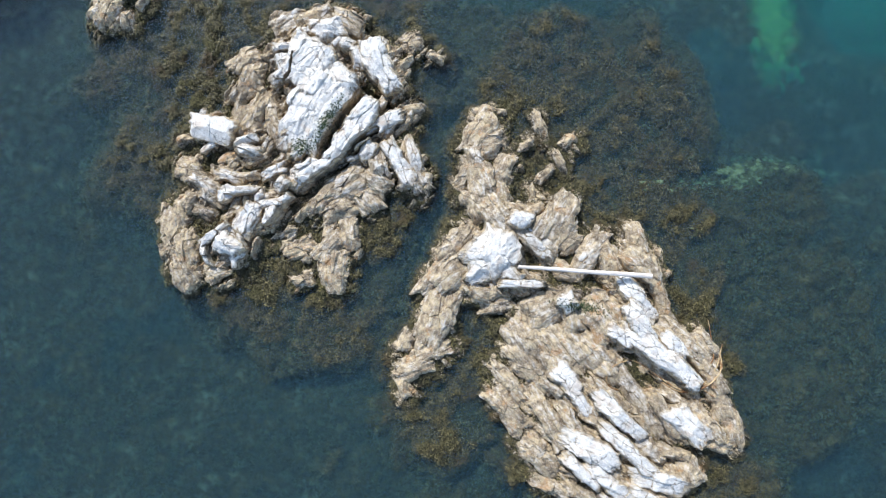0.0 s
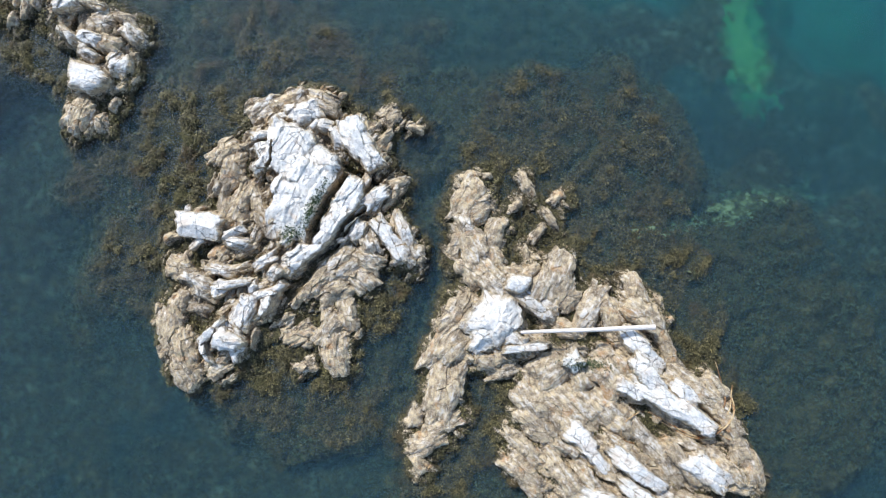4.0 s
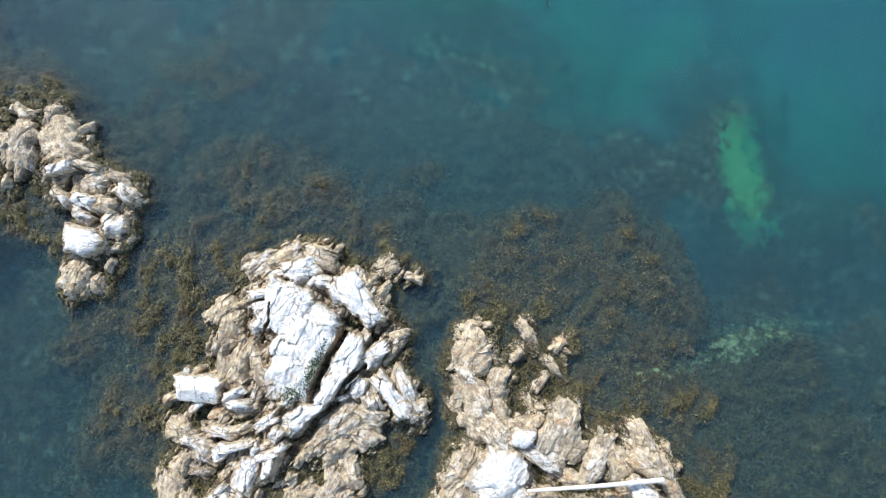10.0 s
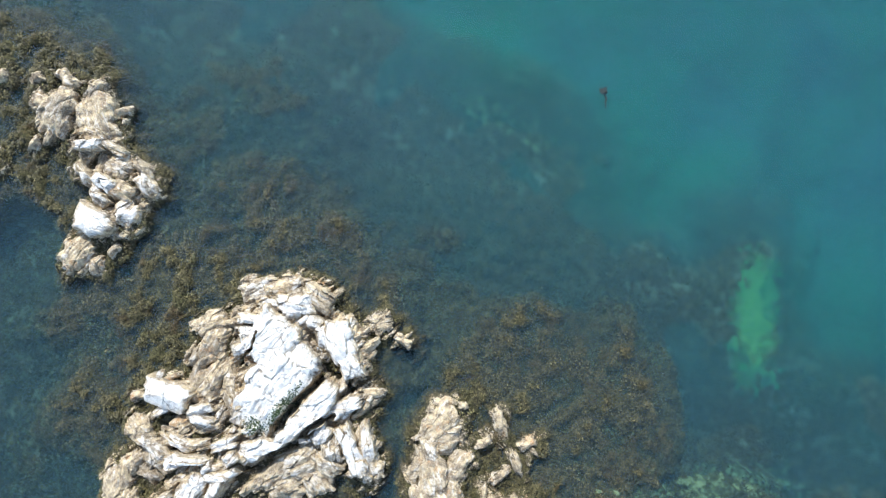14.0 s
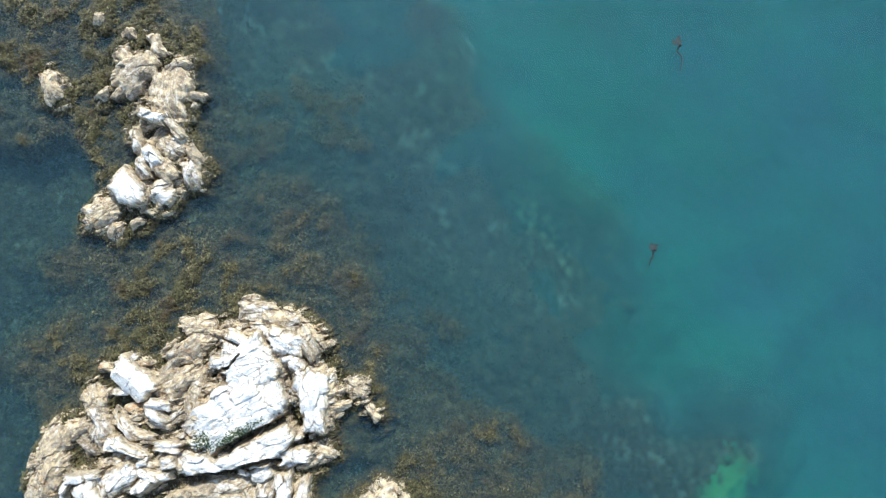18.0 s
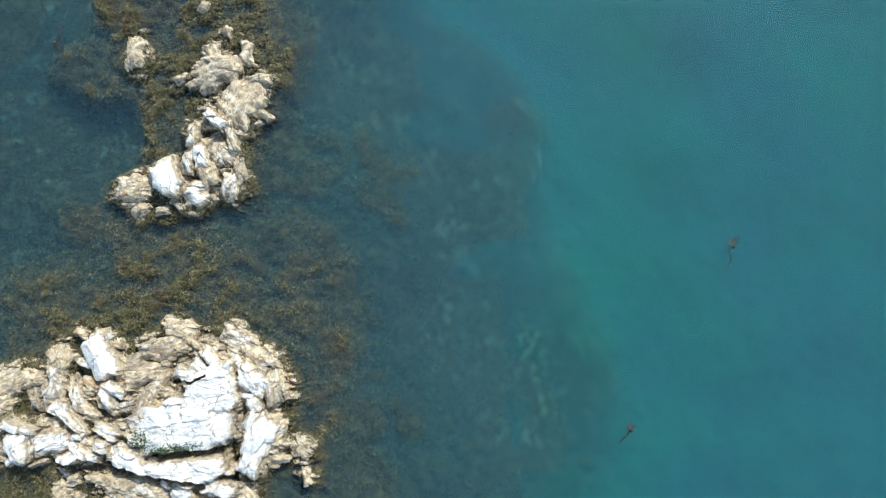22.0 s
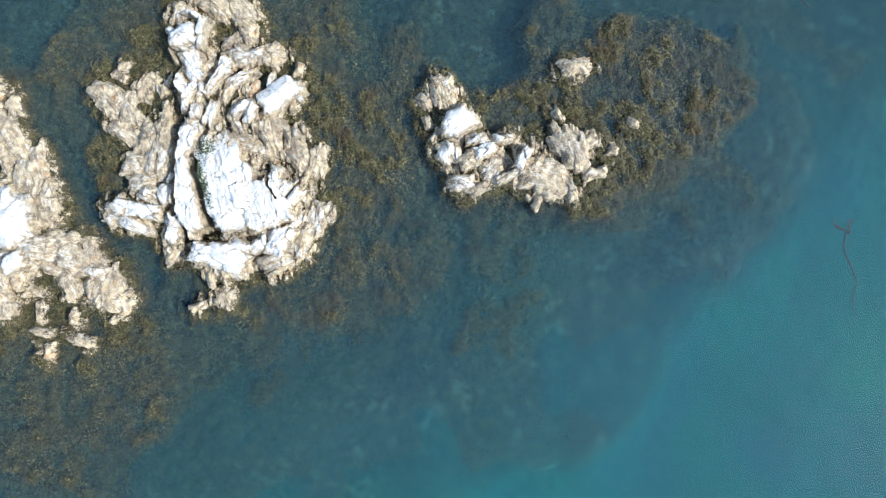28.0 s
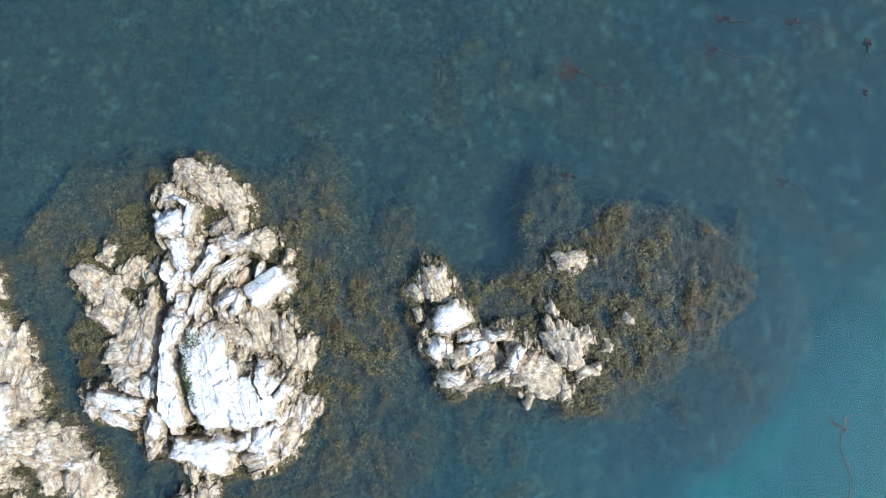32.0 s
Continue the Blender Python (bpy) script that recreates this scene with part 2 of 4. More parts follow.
def seabed_material():
    n = Nodes("seabed")
    z = n.add("ShaderNodeSeparateXYZ", {0: n.add("ShaderNodeNewGeometry").outputs["Position"]}).outputs[2]
    big, mid, fine = n.noise(3.5, 5, 0.6), n.noise(0.6, 6, 0.7), n.noise(0.12, 4, 0.7)
    weed = n.mix(n.ramp(fine, 0.35, 0.65), rgb(0.022, 0.022, 0.010), rgb(0.095, 0.085, 0.034))
    weed = n.mix(n.ramp(mid, 0.5, 0.7), weed, rgb(0.15, 0.125, 0.05))
    bare = n.math("MULTIPLY", n.ramp(n.noise(1.0, 5, 0.72), 0.52, 0.66), n.ramp(z, -0.9, -2.0))
    weed = n.mix(n.math("MULTIPLY", bare, 0.75), weed, rgb(0.20, 0.22, 0.14))
    sand = n.mix(n.ramp(mid, 0.4, 0.65), rgb(0.10, 0.12, 0.08), rgb(0.30, 0.32, 0.22))
    own = n.add("ShaderNodeSeparateXYZ", {0: n.add("ShaderNodeNewGeometry").outputs["Position"]})
    place = n.math("ADD", own.outputs[1], n.math("MULTIPLY", own.outputs[0], 0.35))
    north = n.math("ADD", place, n.math("MULTIPLY", n.math("SUBTRACT", big, 0.5), 9.0))
    sand = n.mix(n.ramp(north, 22.0, 12.0), sand, n.mix(n.ramp(mid, 0.4, 0.65), rgb(0.03, 0.04, 0.022), rgb(0.10, 0.12, 0.06)))
    cover = n.math("ADD", n.math("MULTIPLY", z, -0.09), n.math("ADD", n.math("MULTIPLY", big, 0.6), n.math("MULTIPLY", mid, 0.5)))
    color = n.mix(n.ramp(cover, 0.92, 1.15), weed, sand)
    # teal haze of the deep water, put into the floor's colour by depth
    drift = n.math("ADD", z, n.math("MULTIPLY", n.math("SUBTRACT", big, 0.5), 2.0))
    deep_haze = n.mix(n.ramp(n.noise(9.0, 3, 0.5), 0.35, 0.65), rgb(0.053, 0.18, 0.168), rgb(0.048, 0.225, 0.145))
    deep_haze = n.mix(n.ramp(north, 33.0, 17.0), deep_haze, rgb(0.022, 0.052, 0.036))
    color = n.mix(n.ramp(drift, -2.2, -6.4), color, deep_haze)
    # pale sand that thins out round the clearing
    dx, dy = n.math("DIVIDE", n.math("SUBTRACT", own.outputs[0], 20.9), 1.8), n.math("DIVIDE", n.math("SUBTRACT", own.outputs[1], 15.8), 5.4)
    away = n.math("ADD", n.math("SQRT", n.math("ADD", n.math("MULTIPLY", dx, dx), n.math("MULTIPLY", dy, dy))), n.math("MULTIPLY", n.math("SUBTRACT", n.noise(1.6, 5, 0.65), 0.5), 1.5))
    color = n.mix(n.ramp(away, 1.0, 0.2), color, n.mix(n.ramp(mid, 0.35, 0.7), rgb(0.07, 0.29, 0.085), rgb(0.19, 0.48, 0.14)))
    return n.principled(color, 0.9, n.math("ADD", mid, n.math("MULTIPLY", fine, 0.5)), 0.15, 1.0, 0.15)


def sand_material():
    n = Nodes("pale_sand")
    mid, fine = n.noise(1.1, 6, 0.65), n.noise(0.2, 4, 0.7)
    own = n.add("ShaderNodeSeparateXYZ", {0: n.add("ShaderNodeTexCoord").outputs["Generated"]})
    across, along = (n.math("ABSOLUTE", n.math("SUBTRACT", own.outputs[k], 0.5)) for k in (0, 1))
    far = n.math("ADD", n.math("MAXIMUM", across, along), n.math("MULTIPLY", n.math("SUBTRACT", mid, 0.5), 0.7))
    sand = n.mix(n.ramp(mid, 0.35, 0.7), rgb(0.07, 0.29, 0.085), rgb(0.19, 0.48, 0.14))
    return n.principled(n.mix(n.ramp(far, 0.12, 0.44), sand, rgb(0.045, 0.12, 0.07)), 0.95, fine, 0.05)


def gravel_material():
    n = Nodes("pale_gravel")
    mid, fine = n.noise(0.5, 6, 0.7), n.noise(0.15, 4, 0.7)
    return n.principled(n.mix(n.ramp(mid, 0.45, 0.62), rgb(0.05, 0.065, 0.03), rgb(0.20, 0.26, 0.12)), 0.95, fine, 0.08)


def leaf_material(name, dark, light, tip):
    n = Nodes(name)
    rnd = n.add("ShaderNodeNewGeometry").outputs["Random Per Island"]
    patch, tuft = n.noise(2.2, 4), n.noise(0.45, 3)
    c = n.mix(n.ramp(n.math("ADD", n.math("MULTIPLY", rnd, 0.55), n.math("MULTIPLY", tuft, 0.9)), 0.40, 1.0), dark, light)
    warm = n.mix(0.5, dark, rgb(light[0] * 1.05, light[1] * 0.72, light[2] * 0.6))
    c = n.mix(n.math("MULTIPLY", n.ramp(patch, 0.44, 0.34), 0.7), c, warm)
    c = n.mix(n.math("MULTIPLY", n.ramp(rnd, 0.80, 0.99), n.ramp(patch, 0.42, 0.62)), c, tip)
    return n.principled(c, 0.5, None, spec=0.28)


WEED = leaf_material("rockweed", rgb(0.032, 0.028, 0.012), rgb(0.128, 0.108, 0.040), rgb(0.26, 0.215, 0.08))
GREEN_WEED = leaf_material("green_algae", rgb(0.025, 0.04, 0.012), rgb(0.06, 0.08, 0.025), rgb(0.12, 0.14, 0.05))
DEEP_WEED = leaf_material("drowned_weed", rgb(0.024, 0.028, 0.012), rgb(0.095, 0.105, 0.045), rgb(0.14, 0.155, 0.07))
KELP = leaf_material("kelp_blade", rgb(0.026, 0.015, 0.007), rgb(0.07, 0.040, 0.015), rgb(0.11, 0.065, 0.025))


def water_surface_material():
    n = Nodes("water_surface")
    geo = n.add("ShaderNodeNewGeometry").outputs["Position"]
    lay = n.add("ShaderNodeMapping", {"Vector": geo, "Rotation": (0, 0, radians(28)), "Scale": (0.45, 1.6, 1.0)})
    waves = n.math("ADD", n.noise(1.1, 4, 0.55, lay.outputs[0]), n.math("MULTIPLY", n.noise(0.22, 3, 0.5), 0.3))
    bump = n.add("ShaderNodeBump", {"Height": waves, "Distance": 0.10, "Strength": 0.26})
    gloss = n.add("ShaderNodeBsdfGlossy", {"Roughness": 0.04, "Normal": bump.outputs[0]})
    clear = n.add("ShaderNodeBsdfTransparent", {"Color": rgb(0.97, 0.99, 0.99)})
    fresnel = n.add("ShaderNodeFresnel", {"IOR": 1.33, "Normal": bump.outputs[0]})
    haze = n.add("ShaderNodeBsdfDiffuse", {"Color": rgb(0.085, 0.185, 0.215)})
    body = n.add("ShaderNodeMixShader", {0: 0.07, 1: clear.outputs[0], 2: haze.outputs[0]})
    mix = n.add("ShaderNodeMixShader", {0: fresnel.outputs[0], 1: body.outputs[0], 2: gloss.outputs[0]})
    return n.surface(mix.outputs[0])


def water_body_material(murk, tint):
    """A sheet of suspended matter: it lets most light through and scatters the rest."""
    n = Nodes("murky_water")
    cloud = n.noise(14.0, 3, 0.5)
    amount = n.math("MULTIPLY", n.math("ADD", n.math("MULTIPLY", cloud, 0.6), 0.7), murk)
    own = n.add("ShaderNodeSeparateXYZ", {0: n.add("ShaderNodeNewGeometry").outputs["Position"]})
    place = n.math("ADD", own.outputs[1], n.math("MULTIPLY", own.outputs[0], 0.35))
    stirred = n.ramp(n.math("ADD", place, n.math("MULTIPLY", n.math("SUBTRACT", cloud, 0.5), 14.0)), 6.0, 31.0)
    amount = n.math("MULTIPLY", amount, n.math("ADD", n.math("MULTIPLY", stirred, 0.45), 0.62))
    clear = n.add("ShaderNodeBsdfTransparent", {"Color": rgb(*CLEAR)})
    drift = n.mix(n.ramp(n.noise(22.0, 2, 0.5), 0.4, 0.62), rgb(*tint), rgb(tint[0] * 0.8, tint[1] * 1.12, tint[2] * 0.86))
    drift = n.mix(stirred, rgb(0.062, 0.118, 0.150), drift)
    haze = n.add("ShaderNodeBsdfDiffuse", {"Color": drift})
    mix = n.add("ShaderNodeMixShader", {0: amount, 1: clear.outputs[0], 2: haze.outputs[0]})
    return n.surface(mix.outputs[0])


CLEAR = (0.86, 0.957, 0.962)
WATER = water_surface_material()


def wood_material():
    n = Nodes("bleached_driftwood")
    geo = n.add("ShaderNodeNewGeometry").outputs["Position"]
    lay = n.add("ShaderNodeMapping", {"Vector": geo, "Rotation": (0, 0, radians(4)), "Scale": (0.35, 6.0, 6.0)})
    grain = n.noise(0.5, 6, 0.7, lay.outputs[0])
    return n.principled(n.mix(n.ramp(grain, 0.4, 0.65), rgb(0.78, 0.70, 0.58), rgb(0.50, 0.42, 0.32)), 0.8, grain, 0.02)


DRIFTWOOD = wood_material()


def stipe_material():
    n = Nodes("dried_kelp_stipe")
    return n.principled(n.mix(n.ramp(n.noise(0.5, 4), 0.4, 0.62), rgb(0.55, 0.40, 0.20), rgb(0.22, 0.10, 0.03)), 0.6)


STIPE = stipe_material()
SAND = sand_material()
GRAVEL = gravel_material()
SEABED = seabed_material()

# ---------------------------------------------------------------- rocks: name, x, y, length, width, top, turn, kind, dip
ROCKS_A1 = [
    ('slab', -7.22, 8.99, 5.13, 3.0, 2.15, 62, 'w', 0.45),
    ('slab', -7.6, 11.66, 2.98, 2.45, 2.05, 57, 'w', 0),
    ('block', -5.76, 10.65, 1.95, 1.63, 2.0, -44, 'w', 0),
    ('slab', -4.58, 8.84, 2.44, 1.38, 1.95, 59, 'w', 0),
    ('slab', -5.54, 7.36, 2.74, 1.38, 1.9, 51, 'w', 0),
    ('slab', -7.07, 6.01, 2.24, 1.07, 1.75, 31, 'w', 0),
    ('block', -8.24, 5.36, 1.27, 0.94, 1.35, -41, 'w', 0),
    ('slab', -3.44, 8.44, 2.53, 0.83, 1.45, 27, 'w', 0),
    ('block', -4.32, 6.97, 1.27, 0.89, 1.35, 65, 'w', 0),
    ('block', -3.67, 6.18, 1.91, 0.95, 1.3, -81, 'g', 0),
    ('slab', -2.55, 6.22, 3.01, 0.95, 1.4, -58, 'w', 0),
    ('slab', -1.82, 6.64, 2.23, 0.7, 1.2, -76, 'w', 0),
    ('ledge', -1.64, 5.35, 1.75, 1.34, 1.0, -51, 'g', 0),
]
ROCKS_A2 = [
    ('ledge', -3.95, 5.26, 1.91, 1.27, 1.0, -36, 'g', 0),
    ('slab', -3.93, 12.14, 2.24, 1.46, 1.6, -66, 'w', 0),
    ('slab', -3.49, 11.22, 2.3, 1.14, 1.5, -58, 'w', 0),
    ('ledge', -3.14, 11.93, 2.58, 0.83, 1.15, -66, 't', 0),
    ('block', -4.93, 12.14, 1.67, 0.89, 1.5, -81, 'w', 0),
    ('block', -6.55, 13.85, 2.02, 1.28, 1.75, 6, 'w', 0),
    ('block', -5.56, 12.97, 1.27, 0.83, 1.5, -16, 'w', 0),
    ('ledge', -5.51, 14.26, 1.77, 1.29, 1.25, -26, 't', 0),
    ('ledge', -7.73, 14.58, 1.92, 1.11, 1.1, 25, 't', 0),
    ('ledge', -6.61, 15.03, 1.16, 0.52, 0.85, 10, 't', 0),
    ('ledge', -8.9, 14.41, 2.05, 1.37, 0.95, 20, 'g', 0),
    ('block', -7.91, 13.76, 1.65, 0.65, 1.35, 6, 'w', 0),
    ('block', -8.96, 12.77, 1.83, 0.58, 1.6, 8, 'w', 0),
]
ROCKS_A3 = [
    ('block', -8.97, 11.91, 1.45, 1.15, 1.6, 15, 'w', 0),
    ('block', -9.32, 10.98, 1.33, 0.71, 1.4, 25, 'g', 0),
    ('block', -7.07, 14.97, 0.96, 0.65, 1.0, -6, 'g', 0),
    ('ledge', -11.42, 12.15, 1.92, 1.1, 0.95, 35, 't', 0),
    ('ledge', -10.93, 11.34, 1.99, 1.29, 1.0, 70, 't', 0),
    ('ledge', -11.51, 10.37, 1.92, 1.16, 0.95, 55, 'o', 0),
    ('ledge', -10.77, 9.15, 3.03, 1.15, 1.1, 65, 't', 0),
    ('ledge', -11.63, 8.76, 2.24, 0.96, 1.0, 75, 't', 0),
    ('ledge', -9.64, 8.72, 3.54, 1.08, 1.05, -70, 'g', 0),
    ('ledge', -8.86, 7.52, 2.25, 0.76, 1.0, -65, 'g', 0),
    ('boulder', -12.97, 8.12, 1.57, 2.38, 1.75, 77, 'w', 0.6),
    ('block', -11.2, 7.45, 1.5, 0.7, 1.55, 23, 'w', 0),
    ('block', -11.01, 6.9, 1.64, 0.88, 1.5, -14, 'w', 0.4),
]
ROCKS_A4 = [
    ('ledge', -12.17, 6.57, 1.27, 0.84, 0.9, 35, 'o', 0),
    ('ledge', -14.53, 5.78, 1.92, 1.27, 0.9, -26, 'o', 0),
    ('ledge', -13.68, 5.12, 1.98, 0.82, 1.05, -36, 'g', 0),
    ('block', -12.32, 5.55, 2.28, 0.76, 1.2, -14, 'w', 0),
    ('block', -11.24, 5.35, 1.58, 0.64, 1.15, 8, 'g', 0),
    ('block', -13.36, 4.51, 2.22, 0.94, 1.2, -31, 'g', 0),
    ('slab', -11.45, 4.63, 2.19, 0.56, 1.55, -4, 'w', 0),
    ('block', -12.39, 4.35, 0.94, 0.7, 1.3, 24, 'w', 0),
    ('slab', -9.57, 5.72, 1.76, 0.57, 1.35, 27, 'w', 0),
    ('stone', -9.09, 5.06, 1.06, 0.63, 1.5, 47, 'w', 0),
    ('block', -10.4, 4.41, 0.81, 0.7, 1.3, 35, 'w', 0),
    ('block', -9.85, 3.91, 1.38, 0.5, 1.4, 6, 'w', 0),
    ('block', -9.15, 4.15, 1.06, 0.51, 1.3, 32, 'w', 0),
]
ROCKS_A5 = [
    ('block', -8.47, 5.07, 0.95, 0.89, 1.15, 55, 't', 0),
    ('block', -7.98, 5.81, 1.07, 0.76, 1.35, 24, 'g', 0),
    ('stone', -9.73, 3.21, 1.12, 1.0, 1.6, 4, 'w', 0),
    ('block', -9.27, 3.41, 0.81, 0.7, 1.2, 45, 't', 0),
    ('slab', -11.07, 3.02, 1.87, 1.33, 1.35, 55, 'w', 0),
    ('ledge', -11.67, 2.07, 1.58, 0.75, 1.2, -75, 'g', 0),
    ('block', -12.09, 1.58, 1.68, 1.1, 1.85, -33, 'w', 0),
    ('rim', -12.89, 2.15, 2.04, 0.5, 1.6, 39, 'w', 0),
    ('rim', -13.36, 1.06, 1.38, 0.37, 1.4, -73, 'g', 0),
    ('ledge', -13.75, 3.53, 1.6, 0.82, 0.75, -26, 'g', 0),
    ('ledge', -14.63, 4.1, 1.38, 0.83, 1.0, 50, 't', 0),
    ('ledge', -10.68, 1.38, 1.38, 0.64, 0.95, 67, 't', 0),
    ('ledge', -15.44, 2.43, 3.17, 1.39, 0.9, -89, 't', 0),
]
ROCKS_A6 = [
    ('ledge', -14.65, 1.4, 2.53, 1.07, 0.95, -80, 't', 0),
    ('ledge', -14.95, 0.16, 2.22, 1.38, 0.85, -65, 't', 0),
    ('ledge', -12.87, 0.11, 1.57, 1.27, 0.9, 24, 'g', 0),
    ('ledge', -5.55, 5.1, 2.41, 1.79, 1.05, 24, 'g', 0),
    ('ledge', -6.96, 4.51, 3.04, 1.4, 1.0, 41, 'o', 0),
    ('ledge', -7.77, 3.73, 1.9, 1.15, 0.95, 34, 'o', 0),
    ('ledge', -6.2, 3.57, 2.22, 1.47, 0.9, 24, 't', 0),
    ('ledge', -4.39, 4.19, 1.6, 1.14, 0.85, -46, 'g', 0),
    ('ledge', -8.34, 1.39, 1.9, 1.46, 0.75, 14, 'o', 0),
    ('ledge', -5.47, 2.22, 2.41, 1.14, 0.85, -87, 'o', 0),
    ('ledge', -6.56, 1.53, 1.9, 1.4, 0.8, 55, 'g', 0),
    ('ledge', -6.31, 0.08, 2.53, 1.52, 0.8, -85, 't', 0),
    ('ledge', -8.04, -0.4, 1.39, 0.83, 0.66, 14, 't', 0),
]
ROCKS_A7 = [
    ('block', -9.0, 2.42, 1.27, 0.44, 0.95, -1, 'g', 0),
    ('ledge', -7.12, 5.58, 2.22, 0.51, 0.95, 40, 't', 0),
    ('ledge', -1.91, 13.39, 1.43, 0.98, 0.66, 15, 't', 0),
    ('ledge', -0.44, 12.42, 0.97, 0.52, 0.66, -26, 't', 0),
    ('ledge', -15.04, 7.68, 0.95, 0.65, 0.66, 25, 't', 0),
]
ROCKS_B1 = [
    ('ledge', 2.14, 8.18, 2.52, 1.61, 0.95, 59, 't', 0),
    ('ledge', 2.54, 7.38, 1.61, 1.29, 0.95, 17, 't', 0),
    ('ledge', 1.88, 6.19, 1.99, 1.15, 1.0, -76, 'g', 0),
    ('ledge', 3.28, 5.86, 2.19, 1.09, 0.9, 62, 't', 0),
    ('ledge', 2.29, 4.79, 2.87, 1.4, 1.2, -70, 't', 0),
    ('ledge', 1.41, 5.66, 1.81, 0.9, 0.8, 59, 't', 0),
    ('ledge', 3.16, 4.23, 1.41, 1.02, 1.1, -74, 'o', 0),
    ('ledge', 2.82, 3.27, 3.03, 1.46, 1.45, -52, 't', 0),
    ('ledge', 1.73, 3.87, 1.91, 1.08, 1.1, -64, 't', 0),
    ('cap', 2.65, 1.12, 2.87, 2.49, 1.95, 56, 'w', 0),
    ('cap', 1.98, 0.22, 1.88, 1.38, 1.7, 16, 'w', 0),
    ('stone', 4.16, 3.0, 1.37, 0.94, 1.85, -26, 'c', 0),
    ('slab', 4.65, 1.96, 3.16, 0.76, 1.3, -40, 'g', 0),
]
ROCKS_B2 = [
    ('slab', 5.55, 2.57, 2.74, 0.95, 1.25, 62, 't', 0),
    ('ledge', 5.0, 3.48, 1.28, 0.64, 1.1, 26, 'o', 0),
    ('ledge', 6.55, 3.06, 2.87, 1.46, 1.2, 60, 't', 0),
    ('ledge', 6.98, 1.86, 1.79, 1.27, 1.0, 36, 't', 0),
    ('ledge', 5.67, 1.46, 1.91, 1.28, 1.05, -34, 'g', 0),
    ('slab', 4.27, -0.61, 2.45, 0.5, 1.5, 0, 'w', 0),
    ('slab', 3.62, -0.01, 1.57, 0.76, 1.45, -24, 'g', 0),
    ('ledge', 5.42, 8.56, 1.69, 0.78, 0.66, -70, 't', 0),
    ('stone', 4.65, 7.3, 1.1, 0.52, 0.66, 29, 't', 0),
    ('ledge', 6.63, 6.43, 1.62, 0.52, 0.66, -66, 't', 0),
    ('ledge', 5.83, 5.6, 1.56, 0.58, 0.66, 42, 't', 0),
    ('ledge', 3.26, 9.24, 0.71, 0.46, 0.66, -4, 't', 0),
    ('ledge', 5.02, 4.58, 0.97, 0.32, 0.66, -82, 't', 0),
]
ROCKS_B3 = [
    ('ledge', 7.1, 7.54, 1.3, 0.65, 0.66, 27, 't', 0),
    ('ledge', 0.57, 1.61, 2.67, 1.27, 1.1, 54, 't', 0),
    ('ledge', 0.4, -0.06, 2.85, 1.65, 1.15, 44, 't', 0),
    ('ledge', -0.49, -0.08, 2.55, 1.08, 0.9, 52, 't', 0),
    ('ledge', -0.49, -2.62, 3.67, 1.84, 0.98, 70, 't', 0),
    ('ledge', 0.09, -2.02, 2.22, 0.95, 0.95, 76, 't', 0),
    ('ledge', -2.13, -3.88, 1.65, 0.96, 0.66, 62, 't', 0),
    ('ledge', -0.93, -4.57, 3.18, 0.95, 0.8, 18, 'o', 0),
    ('ledge', -1.61, -5.36, 2.35, 1.2, 0.75, 20, 't', 0),
    ('ledge', -2.35, -6.47, 1.52, 0.76, 0.66, -69, 't', 0),
    ('ledge', 1.99, -1.11, 1.58, 0.95, 1.1, -24, 't', 0),
    ('ledge', 2.88, -1.08, 1.27, 0.82, 1.1, 16, 't', 0),
    ('ledge', 2.92, -1.89, 1.92, 0.96, 0.7, 6, 'g', 0),
]
ROCKS_B4 = [
    ('slab', 8.21, 1.14, 2.88, 1.14, 1.0, 58, 'g', 0),
    ('slab', 9.29, 0.76, 2.09, 1.28, 1.05, -64, 't', 0),
    ('slab', 10.94, 0.43, 2.26, 1.27, 1.35, -42, 'o', 0),
    ('ledge', 10.88, 1.84, 2.1, 0.9, 1.0, -70, 't', 0),
    ('ledge', 12.02, -0.69, 3.48, 0.83, 1.05, -76, 't', 0),
    ('slab', 10.64, -1.38, 3.0, 1.01, 1.5, -50, 'w', -0.3),
    ('ledge', 11.53, 0.14, 1.89, 0.77, 1.2, -64, 'o', 0),
    ('ledge', 6.87, 0.11, 2.23, 1.08, 0.95, -19, 't', 0),
    ('stone', 6.81, -1.58, 1.18, 0.94, 1.7, -64, 'w', 0),
    ('block', 7.19, -2.69, 1.38, 1.08, 1.25, -74, 'o', 0),
    ('slab', 8.91, -2.61, 2.83, 2.09, 1.25, -54, 'o', 0),
    ('slab', 5.68, -2.04, 2.22, 1.77, 1.1, 36, 't', 0),
    ('slab', 4.7, -3.57, 2.84, 1.91, 1.0, -54, 't', 0),
]
